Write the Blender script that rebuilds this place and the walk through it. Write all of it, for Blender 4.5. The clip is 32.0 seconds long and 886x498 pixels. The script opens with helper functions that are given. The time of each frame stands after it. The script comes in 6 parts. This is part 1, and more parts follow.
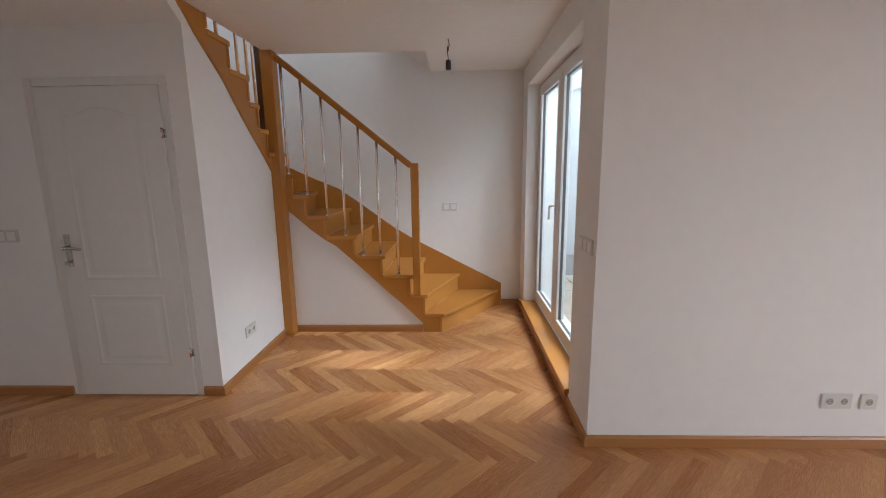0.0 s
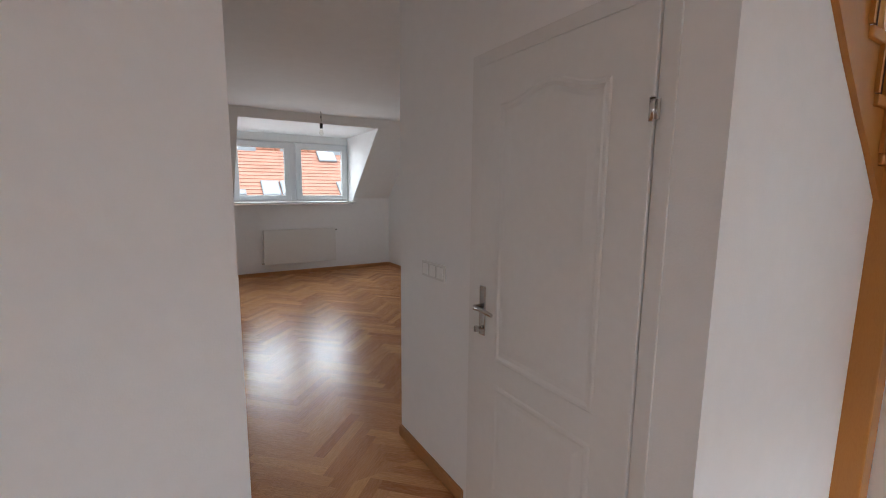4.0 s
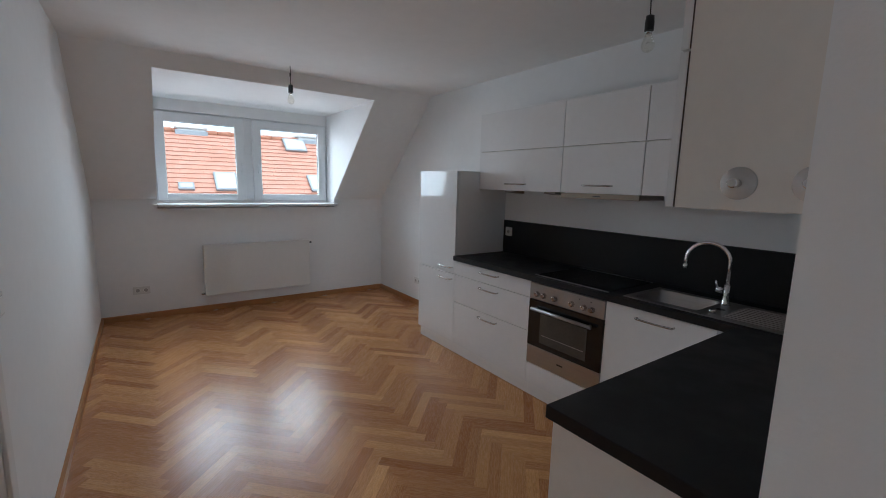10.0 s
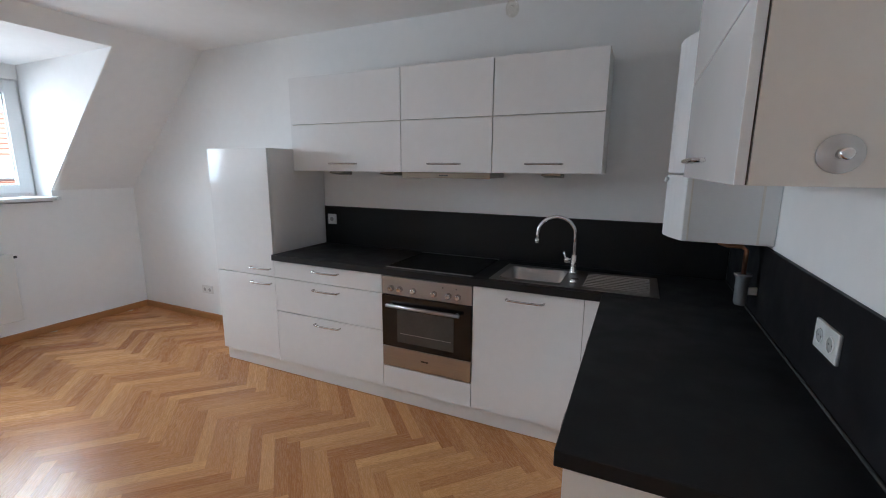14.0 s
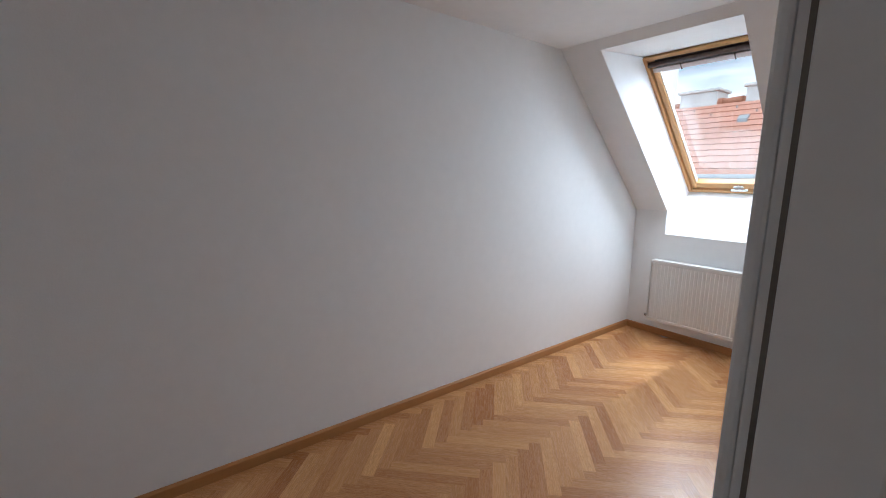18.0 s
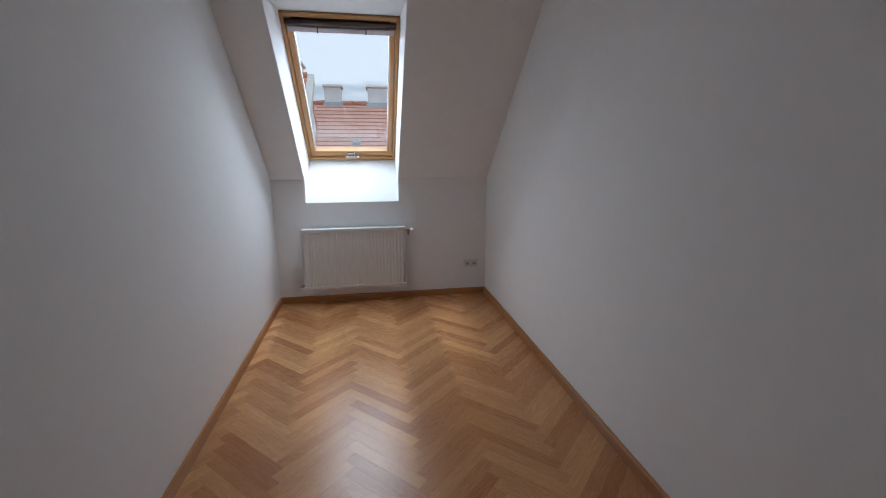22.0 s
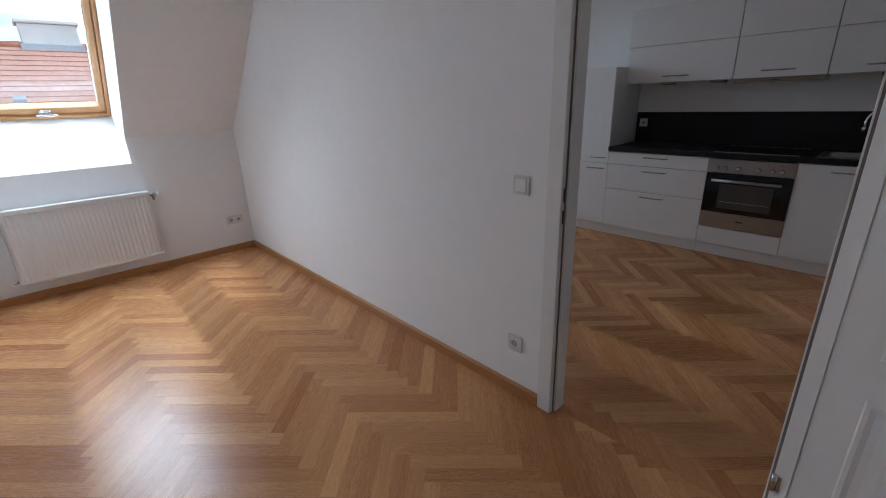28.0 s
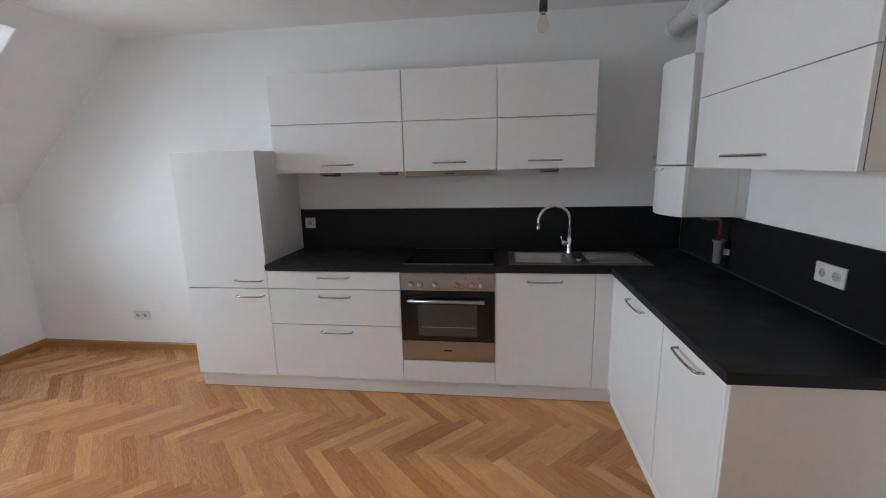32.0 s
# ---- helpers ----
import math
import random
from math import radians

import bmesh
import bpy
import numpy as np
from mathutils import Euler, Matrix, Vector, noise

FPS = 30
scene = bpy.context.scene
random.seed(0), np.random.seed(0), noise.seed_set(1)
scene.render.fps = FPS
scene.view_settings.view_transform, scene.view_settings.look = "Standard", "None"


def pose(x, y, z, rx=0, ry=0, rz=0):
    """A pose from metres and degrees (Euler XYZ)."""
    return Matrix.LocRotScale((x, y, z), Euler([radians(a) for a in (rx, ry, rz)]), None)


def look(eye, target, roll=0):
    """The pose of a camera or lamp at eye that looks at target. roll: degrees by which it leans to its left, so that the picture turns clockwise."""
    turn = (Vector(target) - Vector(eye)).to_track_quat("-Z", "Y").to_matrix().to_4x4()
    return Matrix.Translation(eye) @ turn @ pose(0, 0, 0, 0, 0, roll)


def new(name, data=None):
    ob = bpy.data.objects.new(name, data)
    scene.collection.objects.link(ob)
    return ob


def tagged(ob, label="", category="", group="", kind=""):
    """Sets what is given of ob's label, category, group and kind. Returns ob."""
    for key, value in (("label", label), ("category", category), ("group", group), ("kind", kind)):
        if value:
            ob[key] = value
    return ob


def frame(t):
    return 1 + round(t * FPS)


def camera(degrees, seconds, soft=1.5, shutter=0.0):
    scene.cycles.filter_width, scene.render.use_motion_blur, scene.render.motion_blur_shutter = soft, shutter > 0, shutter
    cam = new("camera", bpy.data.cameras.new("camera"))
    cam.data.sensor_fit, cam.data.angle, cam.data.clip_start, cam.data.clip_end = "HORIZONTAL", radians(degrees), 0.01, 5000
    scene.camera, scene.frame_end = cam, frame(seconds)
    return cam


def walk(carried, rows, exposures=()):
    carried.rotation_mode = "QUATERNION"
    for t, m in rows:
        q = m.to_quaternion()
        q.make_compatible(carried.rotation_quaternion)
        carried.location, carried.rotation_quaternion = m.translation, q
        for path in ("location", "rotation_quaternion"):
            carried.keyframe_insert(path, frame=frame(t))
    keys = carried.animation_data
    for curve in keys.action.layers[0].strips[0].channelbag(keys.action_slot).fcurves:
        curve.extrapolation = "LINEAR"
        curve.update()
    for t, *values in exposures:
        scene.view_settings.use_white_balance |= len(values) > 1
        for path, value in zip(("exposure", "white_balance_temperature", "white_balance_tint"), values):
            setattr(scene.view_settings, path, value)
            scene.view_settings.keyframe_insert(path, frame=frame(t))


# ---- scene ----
cam = camera(92.4, 32.0, soft=1.0)
PATH = [
    (0, (0.454, 0.177, 1.44), (0.39, 2.142, 1.075), -0.8),
    (0.5, (0.397, 0.35, 1.438), (-0.046, 2.264, 1.06), -0.3),
    (1, (0.272, 0.571, 1.454), (-0.377, 2.432, 1.114), -0.4),
    (1.5, (0.145, 0.776, 1.454), (-0.727, 2.544, 1.12), -0.9),
    (2, (0.005, 1.002, 1.472), (-1.087, 2.646, 1.15), -0.0),
    (2.5, (-0.148, 1.179, 1.458), (-1.337, 2.756, 1.139), 0.7),
    (3, (-0.336, 1.333, 1.48), (-1.574, 2.876, 1.183), 0.5),
    (3.5, (-0.474, 1.493, 1.472), (-1.918, 2.85, 1.204), -0.2),
    (4, (-0.591, 1.678, 1.473), (-2.283, 2.707, 1.194), 0.5),
    (4.5, (-0.78, 1.788, 1.453), (-2.571, 2.628, 1.162), 1.0),
    (6.5, (-1.551, 2.101, 1.481), (-3.498, 2.462, 1.199), 1.7),
    (7, (-1.807, 2.165, 1.503), (-3.754, 2.517, 1.206), 1.5),
    (7.5, (-2.034, 2.193, 1.504), (-3.982, 2.548, 1.206), 1.6),
    (8, (-2.219, 2.216, 1.502), (-4.164, 2.585, 1.203), 1.8),
    (8.5, (-2.401, 2.196, 1.514), (-4.294, 2.772, 1.208), 2.2),
    (9, (-2.541, 2.192, 1.526), (-4.323, 3.045, 1.22), 1.6),
    (9.5, (-2.602, 2.207, 1.528), (-4.282, 3.246, 1.228), 1.6),
    (10, (-2.638, 2.218, 1.521), (-4.245, 3.364, 1.222), 1.5),
    (10.5, (-2.722, 2.249, 1.502), (-4.306, 3.424, 1.192), 1.4),
    (11, (-2.84, 2.249, 1.521), (-4.403, 3.458, 1.214), 1.1),
    (11.5, (-2.948, 2.287, 1.521), (-4.483, 3.533, 1.22), 1.1),
    (12, (-3.086, 2.238, 1.53), (-4.353, 3.756, 1.23), 0.3),
    (12.5, (-3.184, 2.242, 1.528), (-4.108, 3.987, 1.206), 0.7),
    (13, (-3.227, 2.252, 1.519), (-3.927, 4.092, 1.168), 0.7),
    (13.5, (-3.241, 2.252, 1.517), (-3.874, 4.113, 1.148), 0.5),
    (15.5, (-3.516, 2.345, 1.488), (-5.414, 2.852, 1.116), 0.6),
    (16, (-3.661, 2.232, 1.515), (-5.622, 2.194, 1.12), 0.3),
    (16.5, (-3.752, 2.126, 1.525), (-5.632, 1.542, 1.174), 0.0),
    (17, (-3.858, 1.98, 1.521), (-5.582, 1.027, 1.174), -0.1),
    (17.5, (-3.946, 1.901, 1.511), (-5.416, 0.568, 1.181), 0.7),
    (18, (-4.016, 1.832, 1.497), (-5.236, 0.257, 1.157), 0.7),
    (18.5, (-4.037, 1.684, 1.469), (-5.362, 0.199, 1.139), 0.5),
    (19, (-4.074, 1.496, 1.475), (-5.618, 0.265, 1.131), -0.4),
    (19.5, (-4.162, 1.364, 1.467), (-5.886, 0.412, 1.119), 0.5),
    (20, (-4.257, 1.195, 1.484), (-6.133, 0.6, 1.127), 0.2),
    (20.5, (-4.25, 0.957, 1.451), (-6.199, 0.687, 1.093), 1.5),
    (21, (-4.227, 0.815, 1.429), (-6.19, 0.804, 1.045), -0.7),
    (21.5, (-4.083, 0.66, 1.425), (-6.033, 0.844, 1.021), 0.2),
    (22, (-3.943, 0.554, 1.447), (-5.865, 0.887, 1.005), -0.1),
    (22.5, (-3.886, 0.437, 1.461), (-5.755, 0.981, 1.002), 0.0),
    (23, (-3.831, 0.319, 1.457), (-5.573, 1.177, 0.978), -1.3),
    (23.5, (-3.718, 0.259, 1.455), (-5.362, 1.296, 0.987), -0.3),
    (24, (-3.603, 0.219, 1.44), (-5.121, 1.427, 0.953), 0.2),
    (24.5, (-3.586, 0.194, 1.437), (-4.896, 1.602, 0.888), 0.0),
    (25, (-3.572, 0.149, 1.431), (-4.751, 1.623, 0.771), 0.3),
    (25.5, (-3.507, 0.144, 1.4), (-4.745, 1.499, 0.606), -0.5),
    (27.5, (-3.459, 0.138, 1.378), (-4.774, 1.295, 0.412), -0.9),
    (28, (-3.538, 0.267, 1.421), (-4.928, 1.541, 0.753), -2.2),
    (28.5, (-3.64, 0.44, 1.45), (-4.818, 1.94, 0.848), -3.0),
    (29, (-3.717, 0.668, 1.452), (-4.713, 2.331, 0.96), -2.2),
    (29.5, (-3.795, 0.903, 1.46), (-4.694, 2.625, 0.998), -1.2),
    (30, (-3.889, 1.129, 1.495), (-4.478, 2.98, 1.035), 0.2),
    (30.5, (-3.969, 1.341, 1.475), (-4.312, 3.256, 1.016), -0.7),
    (31, (-4.014, 1.531, 1.49), (-4.282, 3.463, 1.048), -0.9),
    (31.5, (-4.026, 1.679, 1.525), (-4.338, 3.611, 1.113), -1.4),
    (32, (-4.066, 1.876, 1.529), (-4.314, 3.822, 1.138), -1.3),
]
EXPOSURES = [(0, -0.55, 6270, 9), (1, -0.1, 6370, 9), (2, -0.3, 6270, 10), (3, -0.38, 6110, 9), (4, -0.35, 6210, 9), (6.5, -0.35, 6200, 8), (8, -0.43, 6150, 8), (9, -0.59, 6050, 7), (11, -0.17, 5470, 4), (12, 0.03, 5470, 4), (13, 0.48, 5730, 5), (16, -0.47, 5620, 5), (17, -1.12, 5930, 10), (18, -0.9, 5780, 8), (19, -1.34, 5790, 8), (20, -1.52, 5740, 9), (21, -1.77, 5740, 9), (23, -1.51, 5740, 9), (24, -1.16, 5690, 7), (25, -0.84, 5600, 6), (28, -0.97, 5570, 8), (29, -0.19, 5670, 5), (30, 0.31, 5900, 5), (31, 0.56, 5850, 5), (32, 0.46, 5850, 5)]
walk(cam, [(t, look(eye, target, roll)) for t, eye, target, roll in PATH], EXPOSURES)

# ---- light ----
world = bpy.data.worlds.new("world")
scene.world = world
world.use_nodes = True
wt = world.node_tree
wt.nodes.clear()
w_out = wt.nodes.new("ShaderNodeOutputWorld")
w_bg = wt.nodes.new("ShaderNodeBackground")
w_sky = wt.nodes.new("ShaderNodeTexSky")
w_sky.sky_type = "NISHITA"
w_sky.sun_disc = False
w_sky.sun_elevation, w_sky.sun_rotation = radians(64), radians(36)
w_co = wt.nodes.new("ShaderNodeTexCoord")
w_map = wt.nodes.new("ShaderNodeMapping")
w_map.inputs["Scale"].default_value = (1.6, 1.6, 7.0)
w_map.inputs["Location"].default_value = (0.4, 0.9, 0.35)
w_noise = wt.nodes.new("ShaderNodeTexNoise")
w_noise.inputs["Scale"].default_value = 1.7
w_noise.inputs["Detail"].default_value = 5
w_ramp = wt.nodes.new("ShaderNodeValToRGB")
w_ramp.color_ramp.elements[0].position = 0.27
w_ramp.color_ramp.elements[1].position = 0.50
w_mix = wt.nodes.new("ShaderNodeMix")
w_mix.data_type = "RGBA"
CLOUD = 21.0
w_mix.inputs[7].default_value = (CLOUD, CLOUD * 1.02, CLOUD * 1.05, 1)
wt.links.new(w_co.outputs["Generated"], w_map.inputs["Vector"])
wt.links.new(w_map.outputs[0], w_noise.inputs["Vector"])
wt.links.new(w_noise.outputs["Fac"], w_ramp.inputs[0])
wt.links.new(w_ramp.outputs[0], w_mix.inputs[0])
wt.links.new(w_sky.outputs[0], w_mix.inputs[6])
wt.links.new(w_mix.outputs[2], w_bg.inputs[0])
w_bg.inputs[1].default_value = 0.14
wt.links.new(w_bg.outputs[0], w_out.inputs[0])

sun = new("sun", bpy.data.lights.new("sun", "SUN"))
sun.data.energy, sun.data.angle, sun.data.color = 2.5, radians(20), (1.0, 0.96, 0.9)
sun.matrix_world = look((8, 11, 28), (0, 0, 0))


def sky_lamp(name, eye, target, width, height, watts, colour=(0.86, 0.93, 1.0), spread=180):
    """The sky's light that falls in through an opening."""
    lamp = bpy.data.lights.new(name, "AREA")
    lamp.shape, lamp.size, lamp.size_y = "RECTANGLE", width, height
    lamp.energy, lamp.color = watts, colour
    lamp.spread = radians(spread)
    ob = new(name, lamp)
    ob.matrix_world = look(eye, target)
    return ob


sky_lamp("west_sky_daylight", (-12.15, 3.6, 5.75), (-8.4, 3.4, 1.75), 6.0, 6.4, 160, (0.9, 0.95, 1.0))
sky_lamp("dormer_daylight", (-8.49, 3.345, 1.76), (-6.5, 3.345, 1.1), 1.78, 0.92, 34, (0.88, 0.95, 1.0), 125)
sky_lamp("roof_window_daylight", (-8.10, 0.4, 2.02), (-7.41, 0.4, 1.30), 0.72, 1.25, 50, (0.86, 0.935, 1.0), 145)
sky_lamp("balcony_daylight", (2.3, 3.9, 4.8), (1.75, 3.7, 1.0), 3.4, 1.7, 160)
sky_lamp("balcony_side_daylight", (5.3, 2.9, 5.5), (1.0, 3.6, 0.8), 3.4, 2.4, 1150)
# added fill lamp outdoors, aimed at the balcony wall to brighten it
sky_lamp("balcony_wall_fill", (1.75, 4.1, 4.4), (3.05, 4.1, 1.0), 2.6, 1.4, 15, (0.72, 0.86, 1.0))
sky_lamp("living_window_daylight", (5.6, -0.4, 2.9), (3.0, -0.2, 1.0), 3.4, 2.4, 400, (0.78, 0.89, 1.0))
sky_lamp("living_rear_daylight", (2.9, -3.6, 2.6), (2.6, 0.0, 1.0), 2.6, 1.8, 25)
sky_lamp("stairwell_daylight", (-0.9, 3.4, 5.6), (-0.9, 3.6, 2.4), 1.2, 1.2, 24, (0.76, 0.88, 1.0))


# ---- materials ----
def material(name, colour, rough=0.5, metal=0.0, vary=0.0, scale=6.0, bump=0.0, bump_scale=60.0, rough_vary=0.0, stretch=(1, 1, 1), coat=0.0):
    """A node material: base colour with two sizes of variation, uneven gloss and fine relief."""
    mat = bpy.data.materials.new(name)
    mat.use_nodes = True
    t = mat.node_tree
    b = t.nodes["Principled BSDF"]
    b.inputs["Base Color"].default_value = (*colour, 1)
    b.inputs["Roughness"].default_value = rough
    b.inputs["Metallic"].default_value = metal
    b.inputs["Coat Weight"].default_value = coat
    b.inputs["Coat Roughness"].default_value = 0.08
    co = t.nodes.new("ShaderNodeTexCoord")
    mp = t.nodes.new("ShaderNodeMapping")
    mp.inputs["Scale"].default_value = stretch
    t.links.new(co.outputs["Object"], mp.inputs["Vector"])
    if vary:
        n1 = t.nodes.new("ShaderNodeTexNoise")
        n1.inputs["Scale"].default_value = scale
        n1.inputs["Detail"].default_value = 6
        n2 = t.nodes.new("ShaderNodeTexNoise")
        n2.inputs["Scale"].default_value = scale * 11
        n2.inputs["Detail"].default_value = 3
        add = t.nodes.new("ShaderNodeMath")
        add.operation = "ADD"
        ramp = t.nodes.new("ShaderNodeMapRange")
        ramp.inputs[1].default_value, ramp.inputs[2].default_value = 0.7, 1.3
        ramp.inputs[3].default_value, ramp.inputs[4].default_value = 1 - vary, 1 + vary
        mul = t.nodes.new("ShaderNodeVectorMath")
        mul.operation = "SCALE"
        mul.inputs[0].default_value = colour
        for n in (n1, n2):
            t.links.new(mp.outputs[0], n.inputs["Vector"])
        t.links.new(n1.outputs["Fac"], add.inputs[0])
        t.links.new(n2.outputs["Fac"], add.inputs[1])
        t.links.new(add.outputs[0], ramp.inputs[0])
        t.links.new(ramp.outputs[0], mul.inputs["Scale"])
        t.links.new(mul.outputs[0], b.inputs["Base Color"])
        if rough_vary:
            rr = t.nodes.new("ShaderNodeMapRange")
            rr.inputs[1].default_value, rr.inputs[2].default_value = 0.35, 0.65
            rr.inputs[3].default_value, rr.inputs[4].default_value = rough - rough_vary, rough + rough_vary
            t.links.new(n1.outputs["Fac"], rr.inputs[0])
            t.links.new(rr.outputs[0], b.inputs["Roughness"])
    if bump:
        nb = t.nodes.new("ShaderNodeTexNoise")
        nb.inputs["Scale"].default_value = bump_scale
        nb.inputs["Detail"].default_value = 4
        bp = t.nodes.new("ShaderNodeBump")
        bp.inputs["Strength"].default_value = bump
        bp.inputs["Distance"].default_value = 0.002
        t.links.new(mp.outputs[0], nb.inputs["Vector"])
        t.links.new(nb.outputs["Fac"], bp.inputs["Height"])
        t.links.new(bp.outputs[0], b.inputs["Normal"])
    return mat


def wood(name, dark, light, rough=0.3, source="none", grain=1.0, axis="uv", turn=None):
    """Oak: long grain along the first axis, growth-ring figure, and a tone of its own for each piece."""
    mat = bpy.data.materials.new(name)
    mat.use_nodes = True
    t = mat.node_tree
    b = t.nodes["Principled BSDF"]
    co = t.nodes.new("ShaderNodeTexCoord")
    vec = co.outputs["UV"] if axis == "uv" else co.outputs["Object"]
    if turn:
        way = t.nodes.new("ShaderNodeMapping")
        way.inputs["Rotation"].default_value = [math.radians(a) for a in turn]
        t.links.new(vec, way.inputs["Vector"])
        vec = way.outputs[0]
    if source == "object":
        rnd = t.nodes.new("ShaderNodeObjectInfo").outputs["Random"]
    elif source == "island":
        rnd = t.nodes.new("ShaderNodeNewGeometry").outputs["Random Per Island"]
    else:
        val = t.nodes.new("ShaderNodeValue")
        val.outputs[0].default_value = 0.5
        rnd = val.outputs[0]
    far = t.nodes.new("ShaderNodeMath")
    far.operation = "MULTIPLY"
    far.inputs[1].default_value = 37.0
    t.links.new(rnd, far.inputs[0])
    shift = t.nodes.new("ShaderNodeVectorMath")
    shift.operation = "ADD"
    t.links.new(vec, shift.inputs[0])
    t.links.new(far.outputs[0], shift.inputs[1])

    def noise_of(scale, stretch, detail, rough_n=0.5, distort=0.0):
        m = t.nodes.new("ShaderNodeMapping")
        m.inputs["Scale"].default_value = stretch
        n = t.nodes.new("ShaderNodeTexNoise")
        n.inputs["Scale"].default_value = scale
        n.inputs["Detail"].default_value = detail
        n.inputs["Roughness"].default_value = rough_n
        n.inputs["Distortion"].default_value = distort
        t.links.new(shift.outputs[0], m.inputs["Vector"])
        t.links.new(m.outputs[0], n.inputs["Vector"])
        return n.outputs["Fac"]

    broad = noise_of(3.0, (1.6, 9, 9), 3, 0.5, 0.6)
    fine = noise_of(14.0, (1.0, 24, 24), 4, 0.6)
    streak = noise_of(5.0, (0.8, 14, 14), 3, 0.6, 0.3)
    ring = t.nodes.new("ShaderNodeMath")
    ring.operation = "MULTIPLY"
    ring.inputs[1].default_value = 15.0
    frac = t.nodes.new("ShaderNodeMath")
    frac.operation = "PINGPONG"
    frac.inputs[1].default_value = 0.5
    t.links.new(broad, ring.inputs[0])
    t.links.new(ring.outputs[0], frac.inputs[0])

    def madd(a, k, c):
        m = t.nodes.new("ShaderNodeMath")
        m.operation = "MULTIPLY_ADD"
        t.links.new(a, m.inputs[0])
        m.inputs[1].default_value = k
        if isinstance(c, float):
            m.inputs[2].default_value = c
        else:
            t.links.new(c, m.inputs[2])
        return m.outputs[0]

    spread = 0.66 if axis == "uv" else 0.4
    tone = madd(rnd, spread if source != "none" else 0.0, 0.26 - spread / 2 if source != "none" else 0.26)
    some = t.nodes.new("ShaderNodeMath")
    some.operation = "FRACT"
    pick = madd(rnd, 13.7, 0.15)
    t.links.new(pick, some.inputs[0])
    sharp = t.nodes.new("ShaderNodeMath")
    sharp.operation = "POWER"
    t.links.new(frac.outputs[0], sharp.inputs[0])
    sharp.inputs[1].default_value = 0.5
    figure = t.nodes.new("ShaderNodeMath")
    figure.operation = "MULTIPLY"
    t.links.new(sharp.outputs[0], figure.inputs[0])
    t.links.new(madd(some.outputs[0], 0.9, 0.25), figure.inputs[1])
    tone = madd(figure.outputs[0], 0.62 * grain, tone)
    tone = madd(fine, (0.19 if axis == "uv" else 0.25) * grain, tone)
    tone = madd(streak, 0.35 * grain, tone)
    ramp = t.nodes.new("ShaderNodeMapRange")
    ramp.inputs[1].default_value, ramp.inputs[2].default_value = 0.28, 1.36
    t.links.new(tone, ramp.inputs[0])
    mix = t.nodes.new("ShaderNodeMix")
    mix.data_type = "RGBA"
    mix.inputs[6].default_value, mix.inputs[7].default_value = (*dark, 1), (*light, 1)
    t.links.new(ramp.outputs[0], mix.inputs[0])
    t.links.new(mix.outputs[2], b.inputs["Base Color"])
    rr = t.nodes.new("ShaderNodeMapRange")
    rr.inputs[3].default_value, rr.inputs[4].default_value = (rough - 0.06, rough + 0.1) if axis == "uv" else (rough - 0.02, rough + 0.04)
    t.links.new(fine, rr.inputs[0])
    t.links.new(rr.outputs[0], b.inputs["Roughness"])
    if axis == "uv":
        along = t.nodes.new("ShaderNodeTangent")
        along.direction_type, along.uv_map = "UV_MAP", "grain"
        fibre = t.nodes.new("ShaderNodeBsdfAnisotropic")     # light returned by the wood fibres, across the grain
        fibre.inputs["Roughness"].default_value = 0.55
        fibre.inputs["Anisotropy"].default_value = 0.75
        t.links.new(along.outputs[0], fibre.inputs["Tangent"])
        t.links.new(mix.outputs[2], fibre.inputs["Color"])
        both = t.nodes.new("ShaderNodeMixShader")
        both.inputs[0].default_value = 0.22
        t.links.new(b.outputs[0], both.inputs[1])
        t.links.new(fibre.outputs[0], both.inputs[2])
        t.links.new(both.outputs[0], t.nodes["Material Output"].inputs[0])
    bp = t.nodes.new("ShaderNodeBump")
    bp.inputs["Strength"].default_value = 0.12 if axis == "uv" else 0.025
    bp.inputs["Distance"].default_value = 0.001
    t.links.new(fine, bp.inputs["Height"])
    t.links.new(bp.outputs[0], b.inputs["Normal"])
    return mat


def clear_glass(name, tint=(1, 1, 1)):
    mat = bpy.data.materials.new(name)
    mat.use_nodes = True
    t = mat.node_tree
    t.nodes.clear()
    o = t.nodes.new("ShaderNodeOutputMaterial")
    m = t.nodes.new("ShaderNodeMixShader")
    tr = t.nodes.new("ShaderNodeBsdfTransparent")
    tr.inputs[0].default_value = (*tint, 1)
    gl = t.nodes.new("ShaderNodeBsdfGlossy")
    gl.inputs["Roughness"].default_value = 0.02
    fr = t.nodes.new("ShaderNodeFresnel")
    fr.inputs[0].default_value = 1.45
    half = t.nodes.new("ShaderNodeMath")
    half.operation = "MULTIPLY"
    half.inputs[1].default_value = 0.2
    t.links.new(fr.outputs[0], half.inputs[0])
    t.links.new(half.outputs[0], m.inputs[0])
    t.links.new(tr.outputs[0], m.inputs[1])
    t.links.new(gl.outputs[0], m.inputs[2])
    t.links.new(m.outputs[0], o.inputs[0])
    return mat


